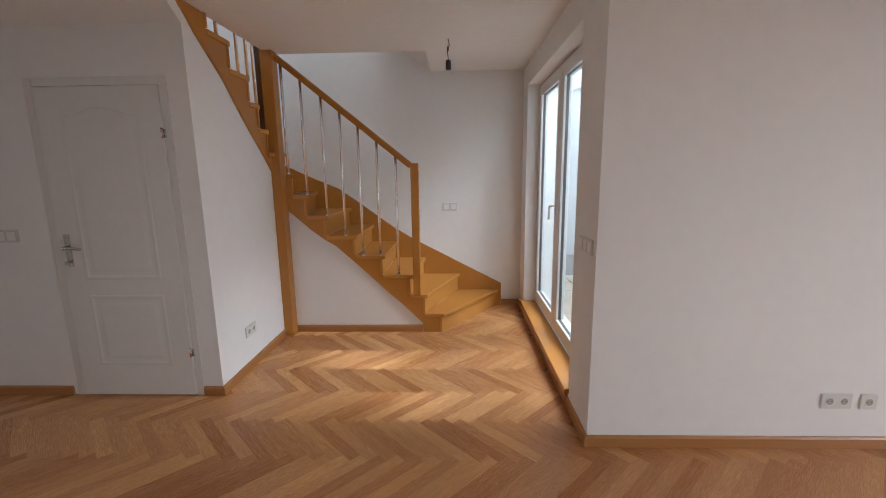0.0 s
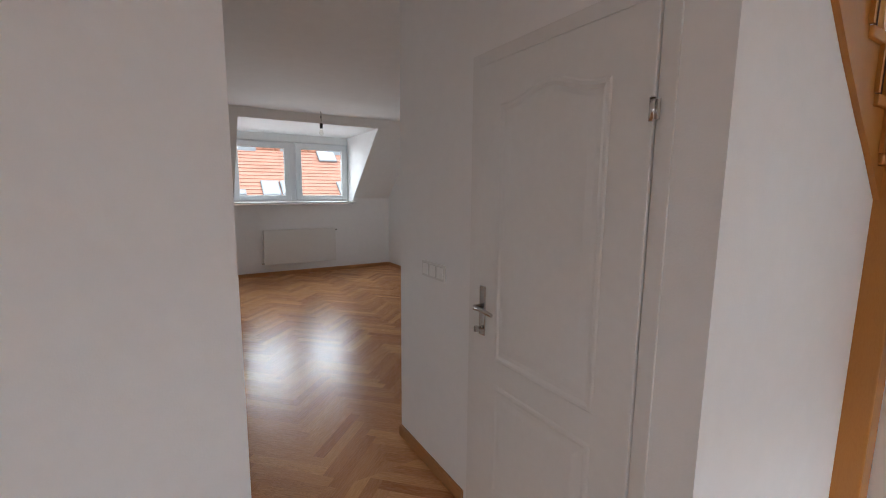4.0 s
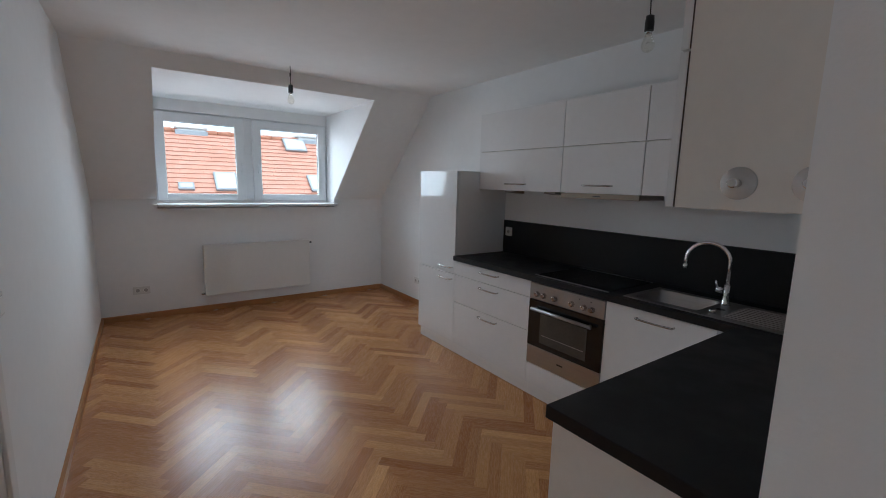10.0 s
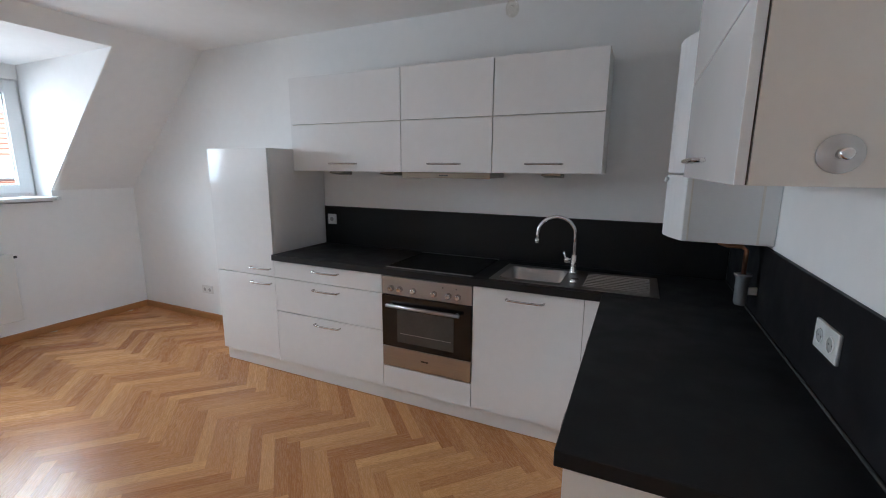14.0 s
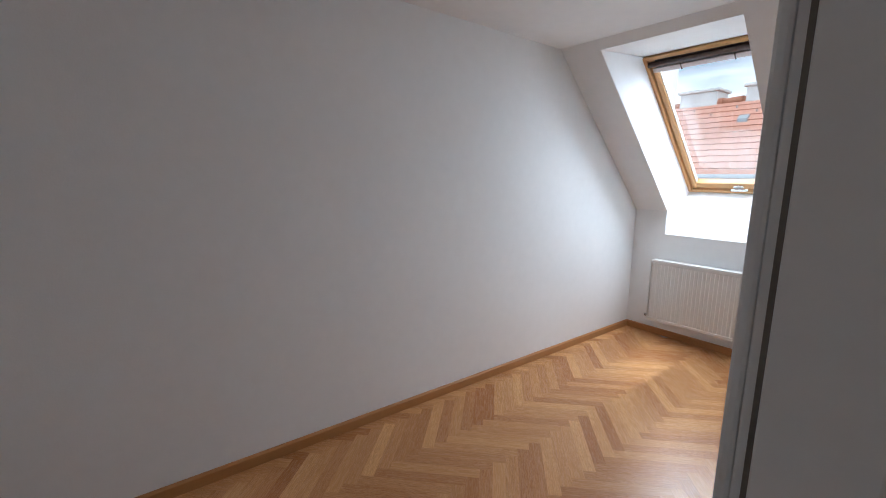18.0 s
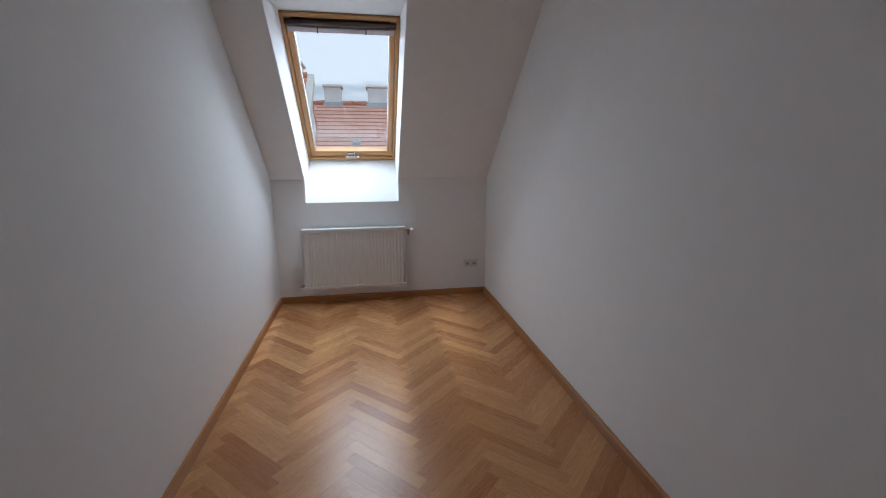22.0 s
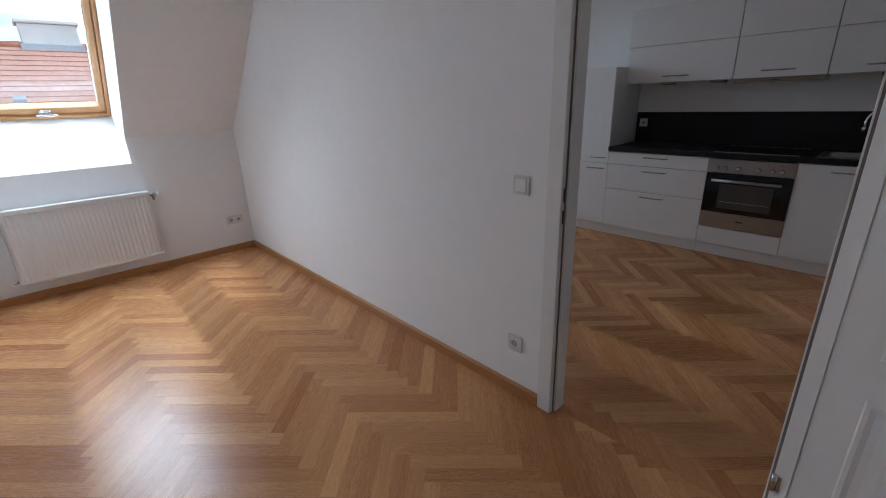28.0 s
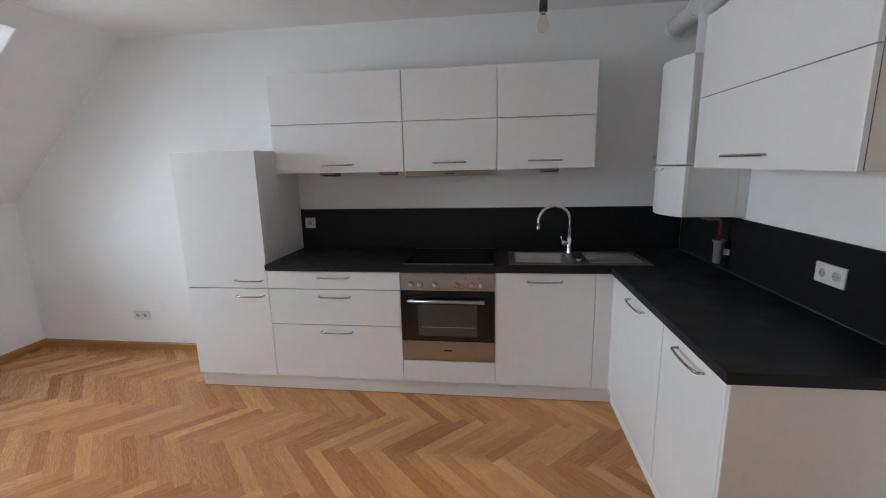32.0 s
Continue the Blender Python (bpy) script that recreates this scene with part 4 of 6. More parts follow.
for y in (3.245, 3.44):
    h = part("handle", Shape().box(X0 + 0.065, X0 + 0.071, y - 0.014, y + 0.014, 1.66, 1.725).bm(0.004), PVC, dormer)
    part("grip", Shape().tube([(X0 + 0.07, y, 1.70), (X0 + 0.095, y, 1.70), (X0 + 0.102, y, 1.69), (X0 + 0.102, y, 1.60)], 0.007, 10).bm(), PVC, h)
solo("window_sill", Shape().box(-8.37, -8.03, DY0 + 0.001, DY1 - 0.001, 1.205, 1.237).bm(0.006, 3), PVC, "white window board with a rounded nose", "sill", kind="structure")
solo("window_sill_lip", Shape().box(W + 0.001, -8.03, DY0 - 0.03, DY0, 1.2055, 1.2365).box(W + 0.001, -8.03, DY1, DY1 + 0.03, 1.2055, 1.2365).bm(0.004), PVC, "ends of the white window board", "sill", kind="structure")

balc = thing("window_2", "white two-leaf glazed balcony door, shut", "balcony door", (RX + 0.13, 3.5, 0.1), kind="structure")
XB = RX + 0.12
BY0, BY1, BZ0, BZ1 = 2.60, 4.36, 0.13, 2.205
for y0, y1 in ((BY0, BY0 + 0.05), (BY1 - 0.05, BY1)):
    part("frame_post", Shape().box(XB, XB + 0.07, y0, y1, BZ0, BZ1).bm(0.004), PVC, balc)
for z0, z1 in ((BZ0, BZ0 + 0.05), (BZ1 - 0.05, BZ1)):
    part("frame_rail", Shape().box(XB, XB + 0.07, BY0 + 0.05, BY1 - 0.05, z0, z1).bm(0.004), PVC, balc)
sash(balc, "near_leaf", XB - 0.012, BY0 + 0.02, 3.515, BZ0 + 0.025, BZ1 - 0.02, 0.085, 0.065, bottom=0.10)
sash(balc, "far_leaf", XB - 0.012, 3.525, BY1 - 0.02, BZ0 + 0.025, BZ1 - 0.02, 0.085, 0.065, bottom=0.10)
h = part("handle", Shape().box(XB - 0.019, XB - 0.0125, 3.56 - 0.014, 3.56 + 0.014, 1.10, 1.17).bm(0.004), PVC, balc)
part("grip", Shape().tube([(XB - 0.015, 3.56, 1.15), (XB - 0.045, 3.56, 1.15), (XB - 0.056, 3.575, 1.145), (XB - 0.056, 3.60, 1.10), (XB - 0.056, 3.60, 1.04)], 0.009, 10).bm(), PVC, h)
part("latch_box", Shape().box(XB - 0.024, XB - 0.0125, 3.465, 3.495, 1.10, 1.16).bm(0.004), PVC, balc)
solo("balcony_door_sill", Shape().box(RX - 0.03, XB - 0.0, 2.58, 4.40, 0.088, 0.125).bm(0.005), OAK_CROSS, "oak threshold board under the balcony door", "sill", kind="structure")
solo("balcony_door_step", Shape().box(RX - 0.018, RX - 0.001, 2.60, 4.60, 0.0, 0.087).bm(0.002), OAK_TRIM, "dark oak riser board under the threshold", "sill", kind="structure")

# roof window, in its own sloping plane: u up the slope, y along, n outwards
rw = thing("roof_window", "pine-framed roof window with a chrome bar", "roof window", (0, 0, 0), kind="structure", local=True)
ux, uz = FT[0] - FB[0], FT[1] - FB[1]
UL = math.hypot(ux, uz)
rot = Matrix(((ux / UL, 0, -uz / UL, FB[0]), (0, 1, 0, 0), (uz / UL, 0, ux / UL, FB[1]), (0, 0, 0, 1)))
rw.matrix_basis = rot
Y0, Y1 = SY0 + 0.002, SY1 - 0.002
for y0, y1 in ((Y0, Y0 + 0.028), (Y1 - 0.028, Y1)):
    part("frame_side", Shape().box(0, UL, y0, y1, -0.02, 0.09).bm(0.004), PINE, rw)
for u0, u1 in ((0, 0.03), (UL - 0.03, UL)):
    part("frame_end", Shape().box(u0, u1, Y0 + 0.028, Y1 - 0.028, -0.02, 0.09).bm(0.004), PINE, rw)
for y0, y1 in ((Y0 + 0.032, Y0 + 0.075), (Y1 - 0.075, Y1 - 0.032)):
    part("sash_side", Shape().box(0.035, UL - 0.035, y0, y1, 0.004, 0.07).bm(0.005), PINE, rw)
part("sash_bottom", Shape().box(0.035, 0.10, Y0 + 0.075, Y1 - 0.075, 0.004, 0.07).bm(0.005), PINE, rw)
part("sash_top", Shape().box(UL - 0.11, UL - 0.035, Y0 + 0.075, Y1 - 0.075, 0.004, 0.07).bm(0.005), DARK_WOOD, rw, "dark brown ventilation flap")
part("flap", Shape().tube([(UL - 0.07, Y0 + 0.03, -0.012), (UL - 0.07, Y1 - 0.03, -0.012)], 0.022, 12).bm(), DARK_WOOD, rw)
part("blind_roll", Shape().box(UL - 0.155, UL - 0.112, Y0 + 0.04, Y1 - 0.04, -0.006, 0.03).bm(0.008, 3), BLIND, rw, "pale rolled-up blind")
for y in (0.22, 0.58):
    part("blind_clip", Shape().box(UL - 0.158, UL - 0.11, y - 0.004, y + 0.004, -0.010, 0.0).bm(0.001), DARK_WOOD, rw)
pane = part("pane", Shape().box(0.095, UL - 0.11, Y0 + 0.07, Y1 - 0.07, 0.035, 0.041).bm(), PANE, rw, "clear glass pane")
pane.visible_shadow = False
s = Shape().box(0.10, UL - 0.155, Y0 + 0.075, Y0 + 0.083, 0.02, 0.045).box(0.10, UL - 0.155, Y1 - 0.083, Y1 - 0.075, 0.02, 0.045)
part("blind_guide", s.bm(0.002), PVC, rw, "white side guides of the blind")
grip = part("handle_mount", Shape().box(0.045, 0.085, 0.355, 0.435, -0.012, 0.004).bm(0.004), CHROME, rw)
part("handle_grip", Shape().tube([(0.052, 0.335, -0.024), (0.05, 0.35, -0.03), (0.05, 0.44, -0.03), (0.056, 0.475, -0.026)], 0.010, 12).bm(), CHROME, grip)


# ---- radiators ----
def valve(parent, x, y, z, dy):
    v = part("valve", Shape().tube([(x, y, z), (x, y + dy * 0.05, z)], 0.014, 12).bm(), NICKEL, parent)
    part("valve_cap", Shape().tube([(x, y + dy * 0.05, z), (x, y + dy * 0.085, z)], [0.021, 0.018], 14).bm(), PLASTIC, v)
    part("valve_elbow", Shape().tube([(x, y + dy * 0.03, z), (x, y + dy * 0.03, z - 0.03), (x - 0.02, y + dy * 0.03, z - 0.045)], [0.014, 0.012, 0.011], 12).bm(), NICKEL, v)


rad = thing("radiator", "flat white panel radiator under the dormer window", "radiator", (W + 0.09, 3.35, 0.19))
part("front_panel", Shape().box(W + 0.085, W + 0.10, 2.755, 3.955, 0.195, 0.78).bm(0.006, 3), ENAMEL, rad)
part("top_rim", Shape().box(W + 0.0995, W + 0.103, 2.757, 3.953, 0.752, 0.7795).bm(0.0015), ENAMEL, rad)
part("back_panel", Shape().box(W + 0.035, W + 0.05, 2.77, 3.94, 0.205, 0.77).bm(0.005), ENAMEL, rad)
part("side_cover", Shape().box(W + 0.03, W + 0.086, 2.757, 2.763, 0.2, 0.775).bm(0.002), ENAMEL, rad)
part("side_cover", Shape().box(W + 0.03, W + 0.086, 3.947, 3.953, 0.2, 0.775).bm(0.002), ENAMEL, rad)
s = Shape()
for k in range(58):
    y = 2.77 + k * 0.02
    s.box(W + 0.034, W + 0.086, y, y + 0.011, 0.7745, 0.7795)
part("top_grille", s.bm(), ENAMEL, rad)
for y in (2.95, 3.75):
    part("bracket", Shape().box(W + 0.001, W + 0.036, y - 0.015, y + 0.015, 0.3, 0.7).bm(0.002), ENAMEL, rad)
part("pipe_tail", Shape().tube([(W + 0.06, 2.756, 0.215), (W + 0.06, 2.72, 0.215)], 0.012, 10).bm(), NICKEL, rad)
part("bleed_valve", Shape().tube([(W + 0.07, 3.954, 0.745), (W + 0.07, 3.985, 0.745)], 0.011, 10).bm(), BLACK_PLASTIC, rad)

rad2 = thing("radiator", "ribbed white panel radiator below the roof window", "radiator", (W + 0.06, 0.4, 0.155))
RY0, RY1, RZ0, RZ1 = -0.085, 0.885, 0.158, 0.738
prof = []
n_rib = 29
pitch = (RY1 - RY0 - 0.03) / n_rib
for k in range(n_rib):
    y = RY0 + 0.015 + k * pitch
    prof += [(0.1045, y), (0.1045, y + pitch * 0.28), (0.1085, y + pitch * 0.46), (0.1085, y + pitch * 0.80)]
prof += [(0.1045, RY1 - 0.015)]
s = Shape()
v = []
for d, y in prof:
    v += [(W + d, y, RZ0 + 0.03), (W + d, y, RZ1 - 0.03)]
s.add(v, [(2 * i, 2 * i + 2, 2 * i + 3, 2 * i + 1) for i in range(len(prof) - 1)])
part("ribbed_front", s.bm(), ENAMEL, rad2)
s = Shape().box(W + 0.088, W + 0.098, RY0, RY1, RZ0, RZ1)
part("front_panel", s.bm(0.004), ENAMEL, rad2)
part("rim", Shape().box(W + 0.0985, W + 0.111, RY0, RY1, RZ1 - 0.03, RZ1).bm(0.005, 3), ENAMEL, rad2)
part("rim", Shape().box(W + 0.0985, W + 0.111, RY0, RY1, RZ0, RZ0 + 0.03).bm(0.005, 3), ENAMEL, rad2)
part("back_panel", Shape().box(W + 0.03, W + 0.045, RY0 + 0.01, RY1 - 0.01, RZ0 + 0.01, RZ1 - 0.01).bm(0.004), ENAMEL, rad2)
part("top_cover", Shape().box(W + 0.026, W + 0.1115, RY0 - 0.003, RY1 + 0.003, RZ1 - 0.002, RZ1 + 0.008).bm(0.004), ENAMEL, rad2)
part("side_cover", Shape().box(W + 0.028, W + 0.11, RY0 - 0.005, RY0 - 0.0005, RZ0 + 0.005, RZ1).bm(0.001), ENAMEL, rad2)
part("side_cover", Shape().box(W + 0.028, W + 0.11, RY1 + 0.0005, RY1 + 0.005, RZ0 + 0.005, RZ1).bm(0.001), ENAMEL, rad2)
for y in (0.1, 0.7):
    part("bracket", Shape().box(W + 0.001, W + 0.031, y - 0.015, y + 0.015, 0.3, 0.65).bm(0.002), ENAMEL, rad2)
valve(rad2, W + 0.07, RY1 + 0.005, RZ1 - 0.03, 1)
part("pipe_tail", Shape().tube([(W + 0.07, RY0 - 0.004, RZ0 + 0.03), (W + 0.07, RY0 - 0.04, RZ0 + 0.03)], 0.013, 10).bm(), NICKEL, rad2)


# ---- kitchen ----
FY = 4.446          # face of the base fronts on the north run
UY = 4.697          # face of the wall-unit fronts
KX = (-6.163, -5.577, -4.677, -4.071, -3.466)
TH = 0.019
PX, PY = -3.366, 3.142


def bow_handle(parent, a, b, way, name="handle"):
    """A slim bowed bar handle from a to b that stands out along way."""
    a, b, o = Vector(a), Vector(b), Vector(way)
    pts = [a, a + o * 0.022, a + (b - a) * 0.06 + o * 0.028]
    pts += [a + (b - a) * u + o * (0.029 + 0.006 * math.sin(math.pi * u)) for u in (0.25, 0.5, 0.75)]
    pts += [a + (b - a) * 0.94 + o * 0.028, b + o * 0.022, b]
    return part(name, Shape().tube(pts, [0.0055, 0.0055, 0.006, 0.0055, 0.0055, 0.0055, 0.006, 0.0055, 0.0055], 8).bm(), NICKEL, parent, "satin nickel bow handle")


def north_front(unit, name, x0, x1, z0, z1, hx=None, hz=None, face=FY):
    fr = part(name, Shape().box(x0 + 0.0015, x1 - 0.0015, face, face + TH, z0 + 0.0015, z1 - 0.0015).bm(0.0015), GLOSS, unit)
    if hx:
        bow_handle(fr, (hx[0], face, hz), (hx[1], face, hz), (0, -1, 0))
    return fr


tall = thing("tall_cabinet", "white high-gloss tall fridge cabinet beside the worktop", "cabinet", (-5.87, 4.7, 0.0))
part("carcass", box(KX[0] + 0.001, KX[1] - 0.001, FY + TH + 0.002, N - 0.002, 0.1, 1.642, 0.001), GLOSS, tall)
north_front(tall, "lower_door", KX[0], KX[1], 0.108, 0.739, (-5.80, -5.61), 0.69)
north_front(tall, "upper_door", KX[0], KX[1], 0.742, 1.642, (-5.80, -5.61), 0.797)

drawers = thing("drawer_unit", "white high-gloss base unit with three drawers", "cabinet", (-5.13, 4.7, 0.0))
part("carcass", box(KX[1] + 0.001, KX[2] - 0.001, FY + TH + 0.002, N - 0.02, 0.1, 0.865), CARCASS, drawers)
for z0, z1, hz in ((0.108, 0.491, 0.448), (0.494, 0.739, 0.694), (0.742, 0.862, 0.824)):
    north_front(drawers, "drawer", KX[1], KX[2], z0, z1, (-5.222, -5.012), hz)

oven_unit = thing("oven_housing", "white base unit round the built-in oven", "cabinet", (-4.37, 4.75, 0.0))
part("side_panel", box(KX[2] + 0.001, KX[2] + 0.017, FY + TH + 0.002, N - 0.02, 0.1, 0.865), CARCASS, oven_unit)
part("side_panel", box(KX[3] - 0.017, KX[3] - 0.001, FY + TH + 0.002, N - 0.02, 0.1, 0.865), CARCASS, oven_unit)
part("base_panel", box(KX[2] + 0.017, KX[3] - 0.017, FY + TH + 0.002, N - 0.02, 0.24, 0.256), CARCASS, oven_unit)
north_front(oven_unit, "lower_front", KX[2], KX[3], 0.108, 0.262)
oven = thing("oven", "built-in electric oven with steel panel and black glass door", "oven", (-4.375, 4.7, 0.262))
part("body", box(KX[2] + 0.02, KX[3] - 0.02, FY + 0.03, 4.96, 0.262, 0.855), BLACK_PLASTIC, oven)
panel = part("control_panel", box(KX[2] + 0.003, KX[3] - 0.003, FY - 0.004, FY + 0.03, 0.742, 0.857, 0.002), STEEL, oven, "brushed steel control panel")
for x in (-4.603, -4.543, -4.449, -4.311, -4.218, -4.158):
    k = part("knob", Shape().tube([(x, FY - 0.0045, 0.783), (x, FY - 0.012, 0.783), (x, FY - 0.026, 0.783), (x, FY - 0.029, 0.783)], [0.019, 0.019, 0.0155, 0.013], 20).bm(), NICKEL, panel)
    part("knob_mark", Shape().box(x - 0.0012, x + 0.0012, FY - 0.0305, FY - 0.0285, 0.785, 0.796).bm(), BLACK_PLASTIC, k)
for x in (-4.255, -4.17):
    part("pilot_lamp", Shape().tube([(x, FY - 0.0042, 0.828), (x, FY - 0.006, 0.828)], 0.004, 10).bm(), BLACK_PLASTIC, panel)
door = part("oven_door", box(KX[2] + 0.003, KX[3] - 0.003, FY - 0.006, FY + 0.025, 0.402, 0.738, 0.002), BLACK_GLASS, oven, "black glass oven door")
part("door_window", box(-4.565, -4.183, FY - 0.0075, FY - 0.0065, 0.44, 0.652, 0.0), OVEN_GLASS, door, "smoked viewing glass")
part("shelf_line", box(-4.545, -4.20, FY - 0.0082, FY - 0.0077, 0.497, 0.501, 0.0), STEEL, door, "wire shelf seen through the glass")
part("oven_grip", Shape().tube([(-4.622, FY - 0.04, 0.681), (-4.137, FY - 0.04, 0.681)], 0.0115, 12).bm(), STEEL, door, "brushed steel bar grip")
for x in (-4.60, -4.16):
    part("grip_foot", Shape().tube([(x, FY - 0.0065, 0.681), (x, FY - 0.036, 0.681)], 0.008, 10).bm(), STEEL, door)
low = part("lower_trim", box(KX[2] + 0.003, KX[3] - 0.003, FY - 0.005, FY + 0.025, 0.268, 0.400, 0.002), STEEL, oven, "brushed steel lower trim")
part("maker_plate", box(-4.40, -4.35, FY - 0.0062, FY - 0.0053, 0.333, 0.343, 0.0), BLACK_PLASTIC, low, "small dark nameplate")

sink_unit = thing("sink_base_unit", "white high-gloss base unit under the sink", "cabinet", (-3.77, 4.75, 0.0))
part("carcass", box(KX[3] + 0.001, KX[4] - 0.001, FY + TH + 0.002, N - 0.02, 0.1, 0.66), CARCASS, sink_unit)
north_front(sink_unit, "door", KX[3], KX[4], 0.108, 0.862, (-3.872, -3.668), 0.812)
part("filler", box(KX[4] + 0.001, PX + TH, FY + 0.001, FY + TH, 0.109, 0.861, 0.001), GLOSS, sink_unit)

# the run along the east wall
for y0, y1, h0, h1, lab in ((3.16, 3.665, 3.30, 3.51, "white high-gloss base unit at the worktop's end"), (3.668, 4.40, 3.90, 4.11, "white high-gloss corner base unit")):
    u = thing("base_unit", lab, "cabinet", (PX + 0.3, (y0 + y1) / 2, 0.0), group="base units on the east wall")
    part("carcass", box(PX + TH + 0.002, E - 0.002, y0 + 0.001, y1 - 0.001, 0.1, 0.865), CARCASS, u)
    fr = part("door", box(PX, PX + TH, y0 + 0.0015, y1 - 0.0015, 0.11, 0.862, 0.0015), GLOSS, u)
    bow_handle(fr, (PX, h0, 0.815), (PX, h1, 0.815), (-1, 0, 0))
solo("corner_filler", box(PX + 0.001, PX + TH, 4.4015, FY - 0.0005, 0.11, 0.862, 0.001), GLOSS, "white high-gloss filler strip in the kitchen corner", "panel")
end = thing("end_panel", "cream laminate end panel of the kitchen run", "panel", (PX + 0.3, PY + 0.008, 0.1))
part("board", box(PX + 0.001, E - 0.001, PY - 0.002, 3.158, 0.101, 0.866, 0.001), CREAM, end)
part("edge_band", box(PX - 0.0005, PX + 0.0008, PY - 0.0015, 3.1575, 0.101, 0.866), PLINTH, end, "white edge band on the front edge")
part("bottom_edge_band", box(PX + 0.001, E - 0.002, PY - 0.0015, 3.1575, 0.1, 0.1008), PLINTH, end)
plinth = thing("plinth", "white kitchen plinth board standing on the parquet", "plinth", (-4.8, FY + 0.028, 0.0))
part("board", box(KX[0] + 0.005, -4.68, FY + 0.028, FY + 0.043, 0.0, 0.099, 0.001), PLINTH, plinth)
part("board", box(-4.678, PX + 0.028, FY + 0.028, FY + 0.043, 0.0, 0.099, 0.001), PLINTH, plinth)
part("return_board", box(PX + 0.029, PX + 0.044, PY + 0.01, FY + 0.027, 0.0, 0.099, 0.001), PLINTH, plinth)
part("end_board", box(PX + 0.045, E - 0.02, PY + 0.008, PY + 0.023, 0.0, 0.098, 0.001), CREAM, plinth)
part("return_board", box(KX[0] + 0.004, KX[0] + 0.019, FY + 0.044, N - 0.02, 0.0, 0.099, 0.001), PLINTH, plinth)
part("sealing_lip", box(KX[0] + 0.005, PX + 0.026, FY + 0.045, FY + 0.0275, 0.0, 0.006), OAK_TRIM, plinth, "thin reddish sealing strip")

s = Shape()
HX0, HX1, HY0, HY1 = -3.955, -3.595, 4.515, 4.845
ZT0, ZT1 = 0.867, 0.907
WF = FY - 0.02
for x0, x1, y0, y1 in ((KX[1] + 0.001, HX0, WF, N - 0.013), (HX0, HX1, WF, HY0), (HX0, HX1, HY1, N - 0.013), (HX1, E - 0.013, WF, N - 0.013)):
    s.box(x0, x1, y0, y1, ZT0, ZT1)
top = thing("worktop", "matt anthracite L-shaped laminate worktop", "worktop", (-4.2, 4.7, ZT0))
b = s.bm()
bmesh.ops.remove_doubles(b, verts=b.verts, dist=1e-4)
part("north_board", b, BLACK_TOP, top)
part("east_board", box(PX - 0.02, E - 0.013, PY - 0.015, WF - 0.0006, ZT0, ZT1, 0.003), BLACK_TOP, top)
part("joint_strip", box(PX - 0.018, E - 0.014, WF - 0.0006, WF - 0.0001, ZT0 + 0.001, ZT1 - 0.0004), RUBBER, top, "hairline joint between the boards")
part("front_edge", box(KX[1] + 0.001, PX - 0.021, WF - 0.0012, WF - 0.0001, ZT0 + 0.001, ZT1 - 0.002), BLACK_TOP, top)
for lab, a, c in (("anthracite splashback panel behind the hob", (KX[1] + 0.002, E - 0.013, N - 0.012, N - 0.001), (KX[1] + 0.002, E - 0.0135, N - 0.0135, N - 0.001)), ("anthracite splashback panel on the east wall", (E - 0.012, E - 0.001, PY - 0.01, N - 0.013), (E - 0.0135, E - 0.001, PY - 0.01, N - 0.014))):
    sp = thing("splashback", lab, "splashback", ((a[0] + a[1]) / 2, (a[2] + a[3]) / 2, ZT1), group="splashback panels")
    part("panel", box(*a, ZT1 - 0.03, 1.2045, 0.001), BLACK_TOP, sp)
    part("top_edge", box(*c, 1.205, 1.209, 0.0008), BLACK_TOP, sp)
solo("sealing_strip", Shape().tube([(E - 0.016, PY, ZT1 + 0.004), (E - 0.016, N - 0.02, ZT1 + 0.004)], 0.005, 8).bm(), RUBBER, "dark sealing strip along the worktop", "trim", kind="structure")

hob = thing("hob", "black glass ceramic hob let into the worktop", "hob", (-4.37, 4.72, ZT1))
part("glass", box(-4.655, -4.085, 4.475, 4.965, ZT1, ZT1 + 0.005, 0.002), BLACK_GLASS, hob)
for y0 in (4.470, 4.965):
    part("trim", Shape().box(-4.66, -4.08, y0, y0 + 0.005, ZT1, ZT1 + 0.0055).bm(), STEEL, hob, "thin steel edge")
for x, y, r in ((-4.51, 4.60, 0.09), (-4.51, 4.85, 0.07), (-4.23, 4.60, 0.07), (-4.23, 4.85, 0.09)):
    zr = part("zone_ring", ring_disc(0, r, r - 0.003, 0, -0.0003), OVEN_GLASS, None)
    zr.parent = hob
    ORIGIN[zr.name] = Vector((0, 0, 0))
    zr.matrix_basis = pose(x - hob.location.x, y - hob.location.y, 0.0052, -90)

sink = thing("sink", "stainless steel inset sink with ridged drainer", "sink", (-3.56, 4.68, ZT1))
SX0, SX1, SY_0, SY_1 = -3.985, -3.13, 4.475, 4.88
rim = Shape()
for x0, x1, y0, y1 in ((SX0, HX0 + 0.01, SY_0, SY_1), (HX0 + 0.01, HX1 - 0.01, SY_0, HY0 + 0.01), (HX0 + 0.01, HX1 - 0.01, HY1 - 0.01, SY_1), (HX1 - 0.01, SX1, SY_0, SY_1)):
    rim.box(x0, x1, y0, y1, ZT1, ZT1 + 0.005)
b = rim.bm()
bmesh.ops.remove_doubles(b, verts=b.verts, dist=1e-4)
part("rim", b, STEEL, sink)
bowl = bmesh.new()
loops = []
